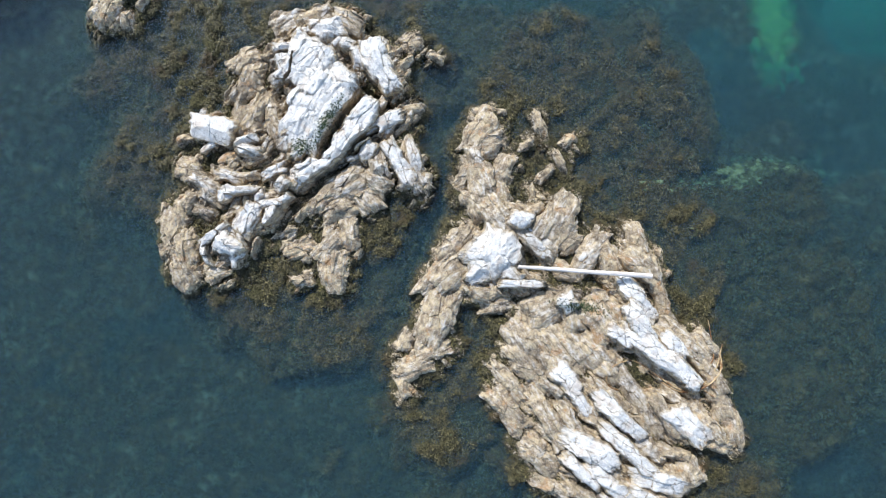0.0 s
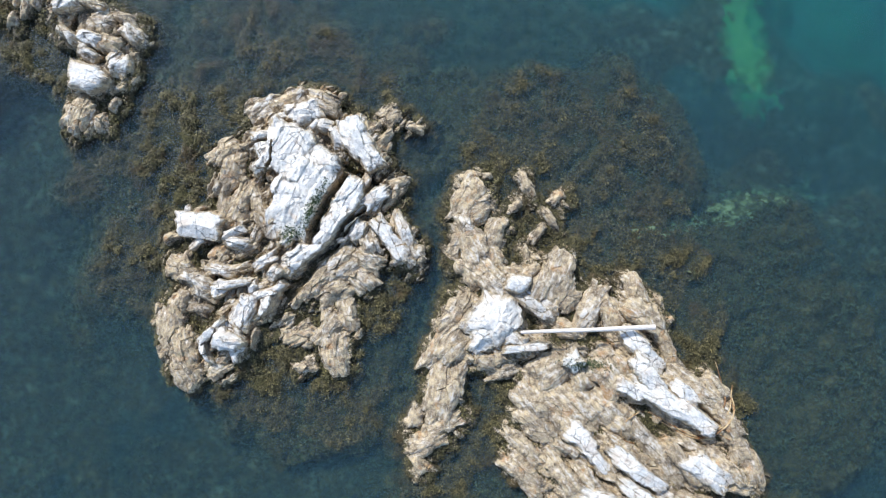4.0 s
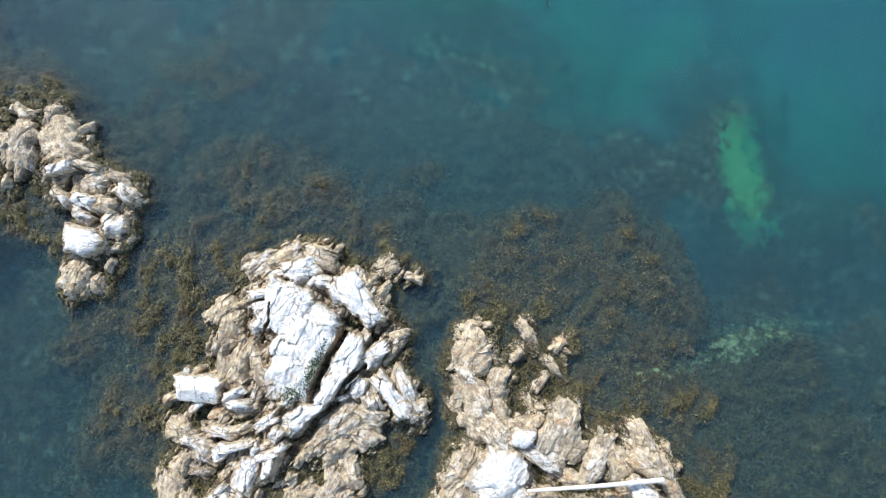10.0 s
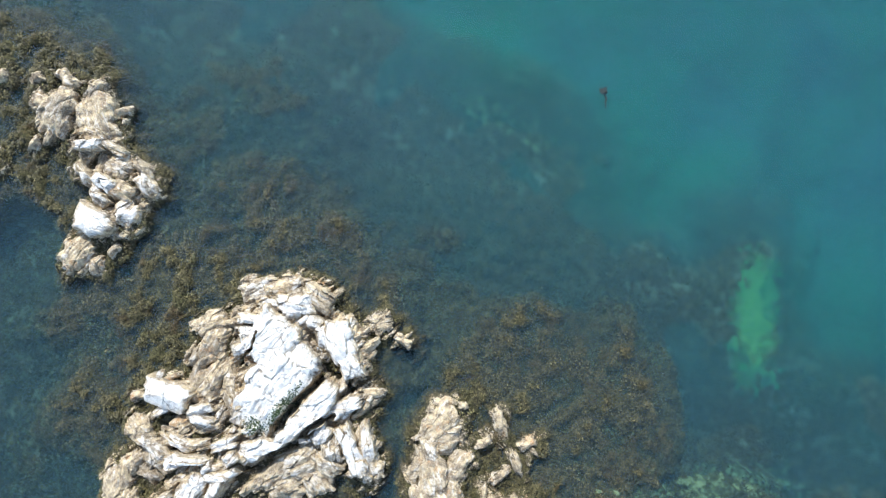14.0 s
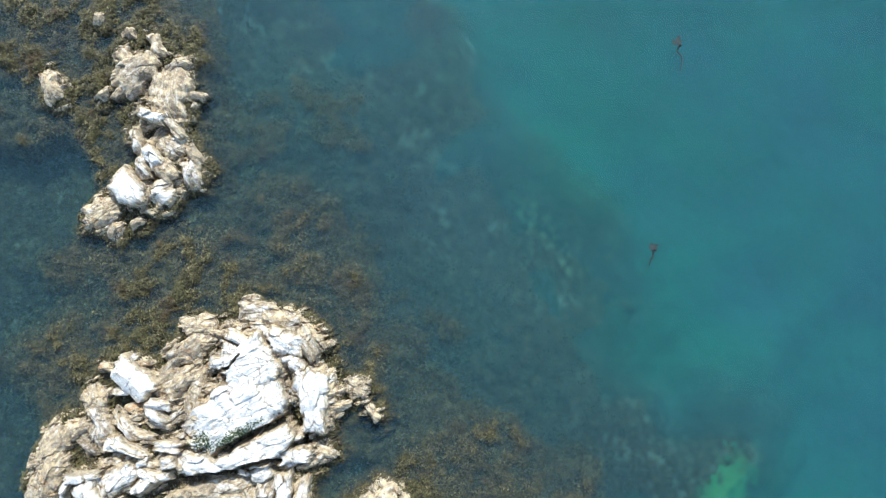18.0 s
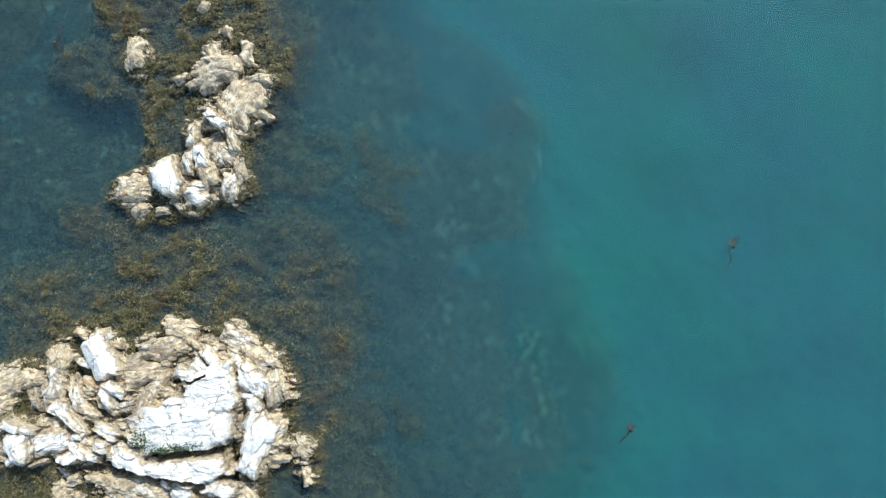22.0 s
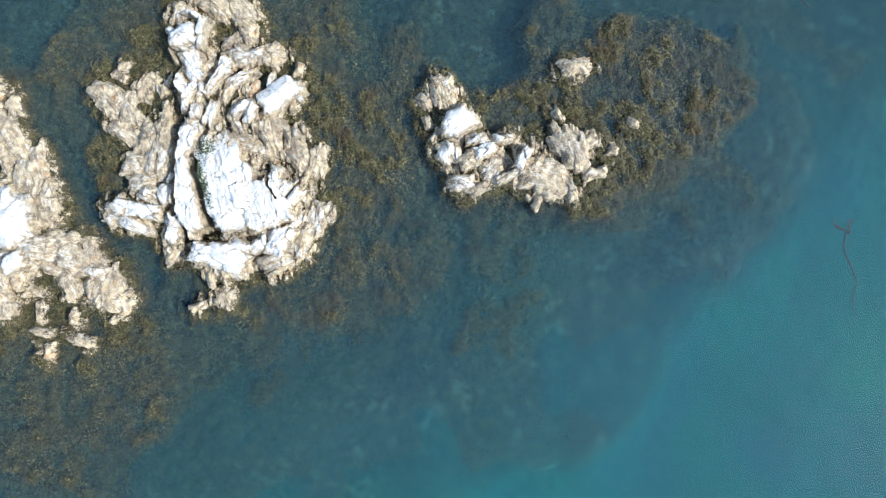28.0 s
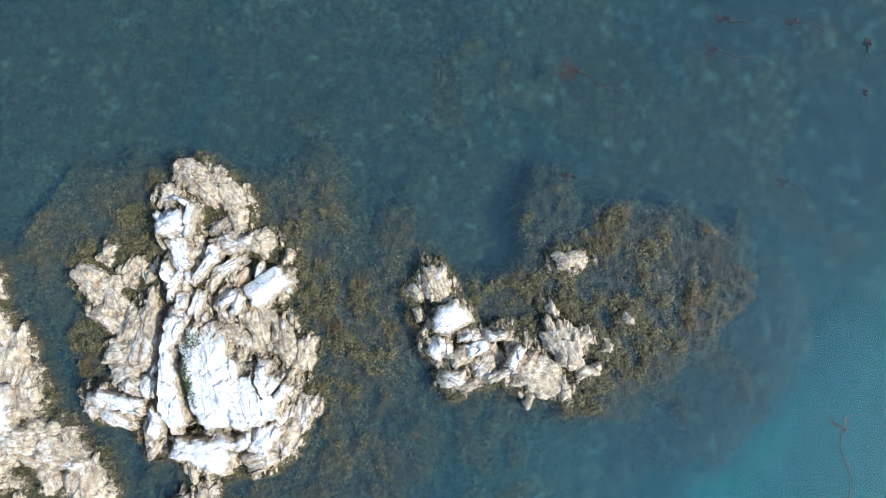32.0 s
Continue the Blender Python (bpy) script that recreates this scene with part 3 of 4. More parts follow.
ROCKS_B5 = [
    ('slab', 4.31, -4.82, 2.21, 1.4, 0.9, -54, 't', 0),
    ('slab', 6.69, -4.31, 3.45, 2.09, 1.15, -52, 't', 0),
    ('slab', 8.42, -4.42, 2.83, 1.46, 1.15, -50, 't', 0),
    ('slab', 6.46, -5.4, 3.14, 1.26, 1.15, -48, 't', 0),
    ('slab', 5.04, -5.64, 2.52, 1.27, 1.0, -54, 't', 0),
    ('slab', 10.83, -2.88, 2.97, 1.06, 1.8, -58, 'w', 0),
    ('slab', 11.45, -4.17, 4.03, 1.31, 1.7, -42, 'w', 0),
    ('slab', 13.09, -5.27, 2.78, 1.0, 1.7, -46, 'w', 0),
    ('slab', 9.83, -3.47, 1.75, 0.82, 1.5, -34, 'c', 0),
    ('slab', 12.75, -4.01, 1.86, 0.75, 1.6, -44, 'w', 0),
    ('ledge', 13.07, -3.5, 2.82, 1.01, 1.2, -40, 't', 0),
    ('ledge', 14.49, -4.1, 1.88, 1.15, 1.1, -54, 'o', 0),
    ('slab', 13.83, -4.3, 2.81, 0.82, 1.3, -46, 'o', 0),
]
ROCKS_B6 = [
    ('ledge', 14.96, -5.76, 2.5, 0.95, 1.2, -59, 't', 0),
    ('ledge', 15.39, -7.06, 2.81, 1.14, 1.05, -66, 't', 0),
    ('ledge', 16.06, -8.64, 2.19, 1.08, 0.9, -70, 'o', 0),
    ('ledge', 15.41, -9.67, 1.9, 0.82, 0.9, -11, 't', 0),
    ('slab', 13.68, -8.49, 2.78, 1.38, 1.55, -46, 'w', -0.35),
    ('slab', 14.72, -8.39, 2.79, 0.69, 1.3, -52, 't', 0),
    ('slab', 12.41, -8.11, 2.8, 0.76, 1.2, -59, 't', 0),
    ('slab', 10.68, -6.79, 4.71, 1.08, 0.95, -54, 'g', 0),
    ('slab', 11.11, -7.61, 4.08, 0.83, 0.9, -54, 'g', 0),
    ('slab', 13.14, -7.23, 2.5, 0.63, 1.1, -39, 'g', 0),
    ('slab', 9.46, -7.82, 3.45, 0.99, 1.75, -42, 'w', 0),
    ('slab', 10.07, -9.74, 4.31, 0.81, 1.6, -43, 'w', 0),
    ('slab', 7.89, -9.66, 3.71, 1.3, 1.65, -27, 'w', 0),
]
ROCKS_B7 = [
    ('slab', 7.46, -10.9, 2.78, 0.74, 1.5, -41, 'w', 0),
    ('slab', 9.15, -11.62, 3.7, 0.93, 1.5, -39, 'w', 0),
    ('slab', 11.78, -11.5, 3.43, 1.05, 1.4, -13, 'c', 0),
    ('ledge', 13.37, -11.37, 1.98, 1.89, 1.1, -64, 't', 0),
    ('slab', 11.12, -12.42, 3.11, 0.74, 1.3, -25, 'c', 0),
    ('ledge', 12.62, -10.02, 2.51, 0.75, 1.1, -13, 't', 0),
    ('slab', 6.77, -5.92, 2.06, 1.13, 1.35, -48, 'c', 0),
    ('slab', 7.42, -7.0, 2.62, 0.75, 1.3, -48, 'c', 0),
    ('slab', 5.91, -6.46, 1.88, 0.69, 1.15, -33, 'g', 0),
    ('slab', 3.76, -6.38, 3.47, 0.82, 0.85, -51, 'o', 0),
    ('slab', 3.67, -7.74, 2.89, 1.26, 0.95, -47, 't', 0),
    ('slab', 5.87, -8.33, 3.49, 1.07, 1.2, -56, 't', 0),
    ('slab', 7.16, -8.64, 3.23, 0.82, 1.25, -60, 't', 0),
]
ROCKS_B8 = [
    ('slab', 5.37, -10.16, 2.88, 1.38, 0.95, -43, 'o', 0),
    ('slab', 6.36, -12.13, 3.46, 0.81, 0.85, -21, 't', 0),
    ('slab', 8.9, -6.65, 1.88, 0.95, 1.15, -44, 't', 0),
    ('slab', 8.51, -8.32, 2.5, 0.56, 1.25, -33, 't', 0),
    ('slab', 11.35, -9.86, 2.0, 1.13, 1.15, -37, 'g', 0),
    ('slab', 9.16, -5.41, 1.88, 1.14, 1.1, -44, 't', 0),
    ('slab', 7.86, -12.52, 3.12, 0.75, 1.1, -33, 't', 0),
    ('slab', 9.98, -13.4, 3.42, 0.93, 1.2, -28, 'c', 0),
    ('slab', 12.57, -13.16, 2.5, 1.25, 1.0, -23, 't', 0),
    ('ledge', 7.53, -13.69, 2.83, 0.94, 0.8, -23, 't', 0),
]
ROCKS_C1 = [
    ('ledge', -19.5, 15.18, 2.27, 1.32, 1.05, 55, 't', 0),
    ('ledge', -18.36, 14.63, 1.2, 0.67, 0.7, 95, 't', 0),
    ('boulder', -18.67, 17.13, 2.02, 1.5, 1.55, 163, 'c', 0),
    ('block', -17.89, 17.47, 1.45, 0.66, 1.0, 111, 'o', 0),
    ('rim', -19.35, 21.36, 1.69, 0.58, 1.6, -171, 'w', 0),
    ('rim', -18.13, 21.43, 1.63, 0.52, 1.25, 163, 'o', 0),
    ('block', -18.34, 19.32, 1.5, 0.78, 1.5, 157, 'w', 0),
    ('block', -19.57, 19.73, 1.5, 0.65, 1.4, 135, 'g', 0),
    ('block', -18.55, 18.55, 1.31, 0.85, 1.3, 147, 'g', 0),
    ('block', -17.4, 19.03, 1.44, 1.05, 1.25, 159, 'o', 0),
    ('block', -16.93, 17.79, 1.44, 1.24, 1.25, 65, 'w', 0),
    ('block', -16.23, 19.62, 1.37, 0.98, 1.15, 141, 'w', 0),
    ('ledge', -16.48, 20.55, 1.84, 0.59, 0.9, 151, 't', 0),
]
ROCKS_C2 = [
    ('ledge', -17.88, 20.45, 1.51, 1.31, 1.0, 171, 'g', 0),
    ('ledge', -18.87, 20.6, 1.0, 0.66, 0.55, -179, 'g', 0),
    ('ledge', -19.41, 22.88, 3.39, 2.03, 1.15, 117, 't', 0),
    ('ledge', -19.68, 22.1, 1.71, 0.85, 1.1, 171, 'o', 0),
    ('ledge', -20.0, 24.64, 1.31, 0.73, 0.85, 71, 't', 0),
    ('ledge', -21.79, 23.21, 2.61, 1.91, 1.15, 69, 't', 0),
    ('ledge', -22.68, 23.61, 1.59, 1.05, 1.0, 155, 't', 0),
    ('ledge', -21.55, 25.21, 1.46, 0.66, 0.85, 151, 't', 0),
    ('ledge', -23.57, 25.1, 0.79, 0.73, 0.7, 131, 't', 0),
    ('ledge', -25.8, 20.18, 1.73, 1.01, 0.9, 141, 't', 0),
    ('ledge', -22.95, 21.22, 1.13, 0.67, 0.7, 79, 't', 0),
    ('ledge', -25.42, 24.99, 0.86, 0.54, 0.75, 101, 't', 0),
    ('ledge', -17.59, 15.62, 1.0, 0.53, 0.7, 61, 'o', 0),
]
ISLETS = {
    "islet_white": ROCKS_A1 + ROCKS_A2 + ROCKS_A3 + ROCKS_A4 + ROCKS_A5 + ROCKS_A6 + ROCKS_A7,
    "islet_log": ROCKS_B1 + ROCKS_B2 + ROCKS_B3 + ROCKS_B4 + ROCKS_B5 + ROCKS_B6 + ROCKS_B7 + ROCKS_B8,
    "islet_small": ROCKS_C1 + ROCKS_C2,
}

# ---------------------------------------------------------------- the sea floor
# shelves under the weed: x, y, half length, half width, turn, top, reach of the slope
SHELVES_NEAR = [
    (-8.9, 6.5, 7.7, 8.4, 0, 0.30, 2.2), (-16.5, 6.5, 3.0, 3.2, 20, 0.10, 2.0), (-8.0, -1.5, 5.0, 4.0, 10, 0.05, 2.2),
    (-14.0, 15.5, 6.5, 3.0, 25, 0.12, 2.2), (-4.2, 11.5, 3.4, 4.2, -30, 0.18, 2.0), (8.4, 9.0, 7.2, 6.0, -10, 0.05, 2.6),
    (4.5, 1.0, 4.0, 7.5, 8, 0.25, 2.0), (9.5, -6.0, 7.5, 6.8, -35, 0.32, 2.2), (0.5, -6.5, 3.0, 5.0, -30, 0.05, 1.6),
    (12.8, 0.5, 3.0, 3.5, 0, 0.15, 2.0), (13.0, -12.0, 7.0, 3.5, -20, 0.10, 2.5),
]
SHELVES_FAR = [
    (-20.5, 21.0, 4.2, 5.5, 50, 0.25, 1.8), (-25.5, 24.0, 6.0, 4.6, 35, 0.18, 1.8), (-29.5, 25.0, 4.2, 4.6, 35, 0.14, 1.2),
    (-27.0, 18.3, 2.6, 2.2, 30, 0.0, 1.4), (-19.5, 12.2, 2.2, 2.0, 0, -0.25, 1.8), (-25.5, 31.0, 3.6, 2.2, 20, -1.1, 1.5),
    (-31.0, 32.0, 3.0, 1.6, 40, -1.5, 1.5), (-7.0, 16.5, 7.5, 4.2, -15, -0.10, 3.0), (-10.0, 21.0, 7.0, 4.5, -40, -0.8, 3.5),
    (3.5, 16.0, 8.0, 5.0, -20, -0.8, 3.0), (19.8, -2.6, 5.5, 8.6, 4, -0.55, 1.6), (26.5, -3.0, 3.0, 7.0, 5, -1.1, 1.6),
]
SHELVES_DEEP = [
    (-10.0, -7.5, 7.0, 3.5, 10, -1.4, 3.0), (-1.5, -11.5, 6.0, 4.0, 0, -0.9, 2.5), (-6.0, 25.0, 8.0, 6.0, -35, -2.5, 5.5),
    (2.0, 22.0, 7.0, 5.0, -30, -2.8, 5.5), (-13.0, 31.0, 6.0, 5.0, 40, -2.9, 5.0), (-16.0, -6.0, 6.0, 4.0, 0, -2.2, 3.0),
    (14.0, 14.0, 5.0, 4.0, 0, -2.3, 4.0), (-36.0, 8.0, 6.0, 5.0, 20, -3.4, 3.0), (26.0, 10.0, 5.0, 4.0, 0, -3.2, 3.0),
    (20.9, 15.3, 2.6, 6.5, 4, -2.6, 4.0), (4.5, 26.8, 5.0, 2.5, -25, -3.0, 5.0),
]


# the brink where the floor falls away to deep water
BRINK_X = (-60, -25, -16, -6, 2, 8, 15, 18, 60)
BRINK_Y = (40, 37, 34.5, 31.5, 28, 25, 19, 9, 9)


def sea_floor(x, y):
    """The height of the sea floor at arrays of places."""
    wx, wy = x + 2.2 * fbm(x, y, 4.5, 4), y + 2.2 * fbm(x, y, 4.5, 4, shift=40.0)
    away = np.hypot((x + 4) / 1.2, y - 9)
    brink = np.interp(x, BRINK_X, BRINK_Y)
    z = -2.25 - 0.9 * smooth(18, 40, away) + 0.5 * smooth(-12, -18, x) * smooth(14, 8, y) + 0.9 * fbm(x, y, 7.0, 4)
    z = z - 4.6 * smooth(-6.0, 6.5, y - brink + 5.0 * fbm(x, y, 6.0, 5))
    for cx, cy, a, b, turn, top, reach in SHELVES_NEAR + SHELVES_FAR + SHELVES_DEEP:
        u, v = turned(wx, wy, cx, cy, turn)
        edge = (np.hypot(u / a, v / b) - 1) * min(a, b)
        s = smooth(reach, -reach * 0.35, edge)
        z = np.maximum(z, z + (top - 0.30 - z) * s)
    shallow = smooth(-3.0, -0.3, z)
    z = z + shallow * (0.60 * fbm(x, y, 1.7, 4, 0.6, 11.0) + 0.30 * np.abs(fbm(x, y, 2.6, 3, 0.5, 3.0)) + 0.42 * fbm(x, y, 0.55, 3, 0.55, 31.0) - 0.14)
    return z


def build_sea_floor():
    step = 0.18
    xs = np.concatenate([[-2500, -900, -300, -120, -75], np.arange(-58, 34, step), [48, 75, 120, 300, 900, 2500]])
    ys = np.concatenate([[-2500, -900, -300, -120, -60, -35], np.arange(-24, 64, step), [80, 120, 300, 900, 2500]])
    X, Y = np.meshgrid(xs, ys, indexing="ij")
    Z = sea_floor(X, Y)
    verts = np.stack([X.ravel(), Y.ravel(), Z.ravel()], 1)
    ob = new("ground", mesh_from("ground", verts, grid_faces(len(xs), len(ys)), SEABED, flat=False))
    tagged(ob, "weedy sea floor of rock shelves, teal water haze coloured into its deep part", "sea floor", kind="structure")


build_sea_floor()


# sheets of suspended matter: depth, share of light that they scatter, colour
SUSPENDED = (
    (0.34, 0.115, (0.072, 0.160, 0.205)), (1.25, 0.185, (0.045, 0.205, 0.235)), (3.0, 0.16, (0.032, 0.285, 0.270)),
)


def build_water():
    size = 2500.0
    square = [(-size, -size, 0), (size, -size, 0), (size, size, 0), (-size, size, 0)]
    surface = new("water", mesh_from("water", square, [(0, 1, 2, 3)], WATER))
    tagged(surface, "calm teal sea water with fine ripples", "sea", kind="structure")
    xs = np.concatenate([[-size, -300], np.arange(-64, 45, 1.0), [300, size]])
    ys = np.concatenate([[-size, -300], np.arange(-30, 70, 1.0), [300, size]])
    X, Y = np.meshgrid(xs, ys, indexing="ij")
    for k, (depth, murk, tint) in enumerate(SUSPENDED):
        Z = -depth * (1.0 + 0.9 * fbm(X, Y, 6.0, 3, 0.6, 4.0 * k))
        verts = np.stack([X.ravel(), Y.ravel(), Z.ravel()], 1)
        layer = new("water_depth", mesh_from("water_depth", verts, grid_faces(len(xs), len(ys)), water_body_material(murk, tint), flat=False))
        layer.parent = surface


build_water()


# ---------------------------------------------------------------- rocks
# deep fissures in the white islet: two ends and a half width
FISSURES = [
    (-4.64, 9.96, -5.59, 8.88, 0.15), (-5.59, 8.88, -6.45, 7.54, 0.17), (-6.45, 7.54, -7.07, 6.59, 0.20),
    (-3.78, 8.06, -5.04, 7.08, 0.15), (-5.04, 7.08, -6.02, 5.98, 0.16), (-6.02, 5.98, -7.21, 5.03, 0.18),
    (-7.21, 5.03, -8.76, 3.52, 0.26), (-8.76, 3.52, -9.84, 1.90, 0.30), (-9.84, 1.90, -10.94, -0.01, 0.36),
    (-8.35, 12.10, -8.71, 11.20, 0.05), (-8.71, 11.20, -9.44, 10.06, 0.06), (-4.64, 10.60, -3.17, 9.44, 0.18),
]


def fissure_depth(x, y):
    cut = np.zeros(np.shape(x))
    wx, wy = x + 0.25 * fbm(x, y, 0.8, 3), y + 0.25 * fbm(x, y, 0.8, 3, shift=9.0)
    for ax, ay, bx, by, half in FISSURES:
        t = np.clip(((wx - ax) * (bx - ax) + (wy - ay) * (by - ay)) / ((bx - ax) ** 2 + (by - ay) ** 2), 0, 1)
        d = np.hypot(wx - ax - t * (bx - ax), wy - ay - t * (by - ay))
        cut = np.maximum(cut, smooth(half * 1.6, half * 0.5, d))
    return cut


def rock_mesh(name, length, width, top, foot, seed, material, slabby, clean=False, rough=1.0, place=None, dip=0.0):
    """A broken block about the origin: an angular plan, a top cut by a few planes, and sides down to its foot."""
    rng = np.random.RandomState(seed)
    segments, rings = (120, 38) if length > 3.2 else ((76, 24) if length > 1.4 else (44, 14))
    th = np.linspace(0, 2 * math.pi, segments, endpoint=False)
    low = top < 1.16 and not clean
    jitter = 0.20 if slabby else 0.32
    cut = [k * math.pi / 2 + rng.uniform(-jitter, jitter) for k in range(4)] + [(k + 0.5) * math.pi / 2 + rng.uniform(-0.3, 0.3) for k in range(4)]
    dist = [rng.uniform(0.86, 1.0) for _ in range(4)] + [rng.uniform(0.95, 1.42) for _ in range(4)]
    r = np.full(segments, 1.5)
    for a, d in zip(cut, dist):
        c = np.cos(th - a)
        r = np.where(c > 0.05, np.minimum(r, d / np.maximum(c, 0.05)), r)
    r = r * (1 + (0.28 if low else 0.18) * fbm(np.cos(th) * 1.5 + seed, np.sin(th) * 1.5, 0.8, 4, 0.6))
    rho = np.concatenate([np.linspace(0, 0.84, rings - 6), [0.90, 0.94, 0.97, 1.0, 1.04, 1.08]])
    U = rho[:, None] * (r * np.cos(th))[None] * length / 2
    V = rho[:, None] * (r * np.sin(th))[None] * width / 2
    q = np.minimum(rho, 1.0)[:, None]
    high = top - foot
    fall, power = (0.46, 2.6) if low else ((0.24, 4.5) if slabby else (0.36, 2.8))
    Z = high * (1 - fall * q ** power) * np.ones_like(U)
    for _ in range(4 if slabby else 6):
        a = rng.rand() * 2 * math.pi
        slope = rng.uniform(0.05, 0.35) if slabby else rng.uniform(0.15, 0.9)
        Z = np.minimum(Z, high + slope * rng.uniform(0.0, 0.25) * width - slope * (np.cos(a) * U + np.sin(a) * V))
    if dip:
        Z = np.minimum(Z, high + abs(dip) * (math.copysign(1, dip) * U + 0.05 * length))
    bend = 0.0 if clean else 0.30 * min(1.0, width)
    U, V = U + bend * fbm(U + seed, V, 0.8, 4, 0.55, 19.0), V + bend * fbm(U + seed, V, 0.8, 4, 0.55, 70.0)
    step, joint = facets(U + seed * 3.1, V, 0.34 + 0.16 * width, 2.2, rng.uniform(-25, 25), seed)
    Z = Z + (0.06 if clean else 0.20 * rough) * step - (0.02 if clean else 0.06) * smooth(0.05, 0.0, joint)
    Z = Z + (0.06 if clean else 0.09 * rough) * fbm(U + seed, V, 0.6, 5, 0.62)
    Z = Z + (0.0 if clean else 0.22 * rough) * np.abs(fbm(U * 0.3 + seed, V, 0.45, 3, 0.5, 3.0))
    if place:
        c, q = math.cos(radians(place[2])), math.sin(radians(place[2]))
        Z = Z - np.maximum(Z, 0) * 0.85 * fissure_depth(place[0] + c * U - q * V, place[1] + q * U + c * V)
    Z = np.maximum(Z, 0.12 * high)
    Z[rho > 1.0] = (Z[rho == 1.0] * np.array([0.40, 0.0])[:, None])
    jag = 1 + 0.06 * fbm(U * 2 + seed, V * 2, 0.4, 3)
    verts = np.stack([(U * jag).ravel(), (V * jag).ravel(), (Z + foot).ravel()], 1)
    n = len(rho)
    i, j = np.meshgrid(np.arange(n - 1), np.arange(segments), indexing="ij")
    a, b = i * segments + j, i * segments + (j + 1) % segments
    faces = np.stack([a.ravel(), (a + segments).ravel(), (b + segments).ravel(), b.ravel()], 1)
    return mesh_from(name, verts, faces, material)


LOOSE = {"stone": "rounded loose stone wedged on the bedrock", "boulder": "long angular boulder lying against the bedrock"}
ALL_ROCKS = [r for rows in ISLETS.values() for r in rows]


def bedrock_height(x, y, rows):
    """Rough bedrock that rises under the given rocks."""
    z = np.full(x.shape, -20.0)
    wx, wy = x + 0.7 * fbm(x, y, 1.2, 3, 0.6, 2.0), y + 0.7 * fbm(x, y, 1.2, 3, 0.6, 60.0)
    for _, cx, cy, length, width, top, turn, _, _ in rows:
        near = np.hypot(wx - cx, wy - cy) < length / 2 + width / 2 + 2.2
        u, v = turned(wx[near], wy[near], cx, cy, turn)
        edge = (np.hypot(u / (length / 2 + 0.2), v / (width / 2 + 0.2)) - 1) * (width / 2 + 0.2)
        edge = np.maximum(edge, 0)
        z[near] = np.maximum(z[near], 0.64 * top - 0.26 - 1.2 * edge - 0.8 * edge ** 2)
    return z - np.clip(z, 0, 1.5) * 0.9 * fissure_depth(x, y)


def build_islet(name, rows, strike, rubble, sunk, rough, label):
    base = new(name)
    xs = [r[1] for r in rows]
    ys = [r[2] for r in rows]
    base.location = (sum(xs) / len(xs), sum(ys) / len(ys), 0)
    ox, oy = base.location.x, base.location.y
    tagged(base, label, "rock islet")
    step = 0.07
    gx, gy = np.arange(min(xs) - 3.2, max(xs) + 3.2, step), np.arange(min(ys) - 3.2, max(ys) + 3.2, step)
    X, Y = np.meshgrid(gx, gy, indexing="ij")
    Z = bedrock_height(X, Y, rows) - sunk
    s1, j1 = facets(X, Y, 0.42, 3.6, strike, 3)
    s2, j2 = facets(X, Y, 0.17, 3.0, strike + 10, 8)
    u, v = turned(X, Y, 0, 0, strike)
    beds = np.abs(fbm(u * 0.22 + 0.3 * fbm(X, Y, 2.0, 2), v, 0.7, 4, 0.55, 14.0))
    Z = Z + rough * (0.52 * s1 - 0.24 * smooth(0.12, 0.0, j1) + 0.22 * s2 - 0.05 * smooth(0.2, 0, j2) + 0.40 * beds - 0.08 + 0.14 * fbm(X, Y, 0.5, 4, 0.6))
    keep = Z > -0.9
    verts = np.stack([(X - ox).ravel(), (Y - oy).ravel(), Z.ravel()], 1)
    part("bedrock", mesh_from("bedrock", verts, grid_faces(len(gx), len(gy), keep), BEDROCK[strike]), base, "cracked tan and grey bedrock")
    for k, (kind, x, y, length, width, top, turn, look_of, dip) in enumerate(rows):
        slabby = kind in ("slab", "ledge", "rim", "boulder")
        clean = kind == "boulder"
        coarse = rough * (0.95 if look_of in "wc" else 1.0)
        me = rock_mesh(kind, length * 1.08, width * 1.12, top, min(0.1, top - 0.9), 100 + k * 7 + len(rows), KIND[look_of], slabby, clean, coarse, (x, y, turn), dip)
        if kind in LOOSE:
            ob = tagged(new(kind, me), LOOSE[kind] + (", white with bird lime" if look_of in "wc" else ", tan and barnacled"), "rock", "loose stones")
            ob.location, ob.rotation_euler = (x, y, 0), (0, 0, radians(turn))
            continue
        ob = part(kind, me, base)
        ob.location, ob.rotation_euler = (x - ox, y - oy, 0), (0, 0, radians(turn))
    rng = np.random.RandomState(len(rows))
    shapes = {(kind, k): rock_mesh("block", 1.0, 0.7, 0.42, -0.25, 900 + k, KIND[kind], k % 2) for kind in "wtg" for k in range(6)}
    made = 0
    while made < rubble:
        x, y = rng.uniform(min(xs) - 1, max(xs) + 1), rng.uniform(min(ys) - 1, max(ys) + 1)
        h = float(bedrock_height(np.array([x]), np.array([y]), rows)[0])
        if h < 0.36:
            continue
        kind = "w" if h > 0.6 and rng.rand() < 0.75 * rough else ("g" if rng.rand() < 0.4 else "t")
        ob = part("block", shapes[kind, rng.randint(6)], base)
        size = rng.uniform(0.25, 0.85) ** 1.3
        ob.location = (x - ox, y - oy, h + rng.uniform(-0.05, 0.12))
        ob.rotation_euler = (rng.uniform(-0.35, 0.35), rng.uniform(-0.35, 0.35), radians(strike + rng.uniform(-35, 35)))
        ob.scale = (size * rng.uniform(1.1, 1.9), size, size * 0.9)
        made += 1
    return base


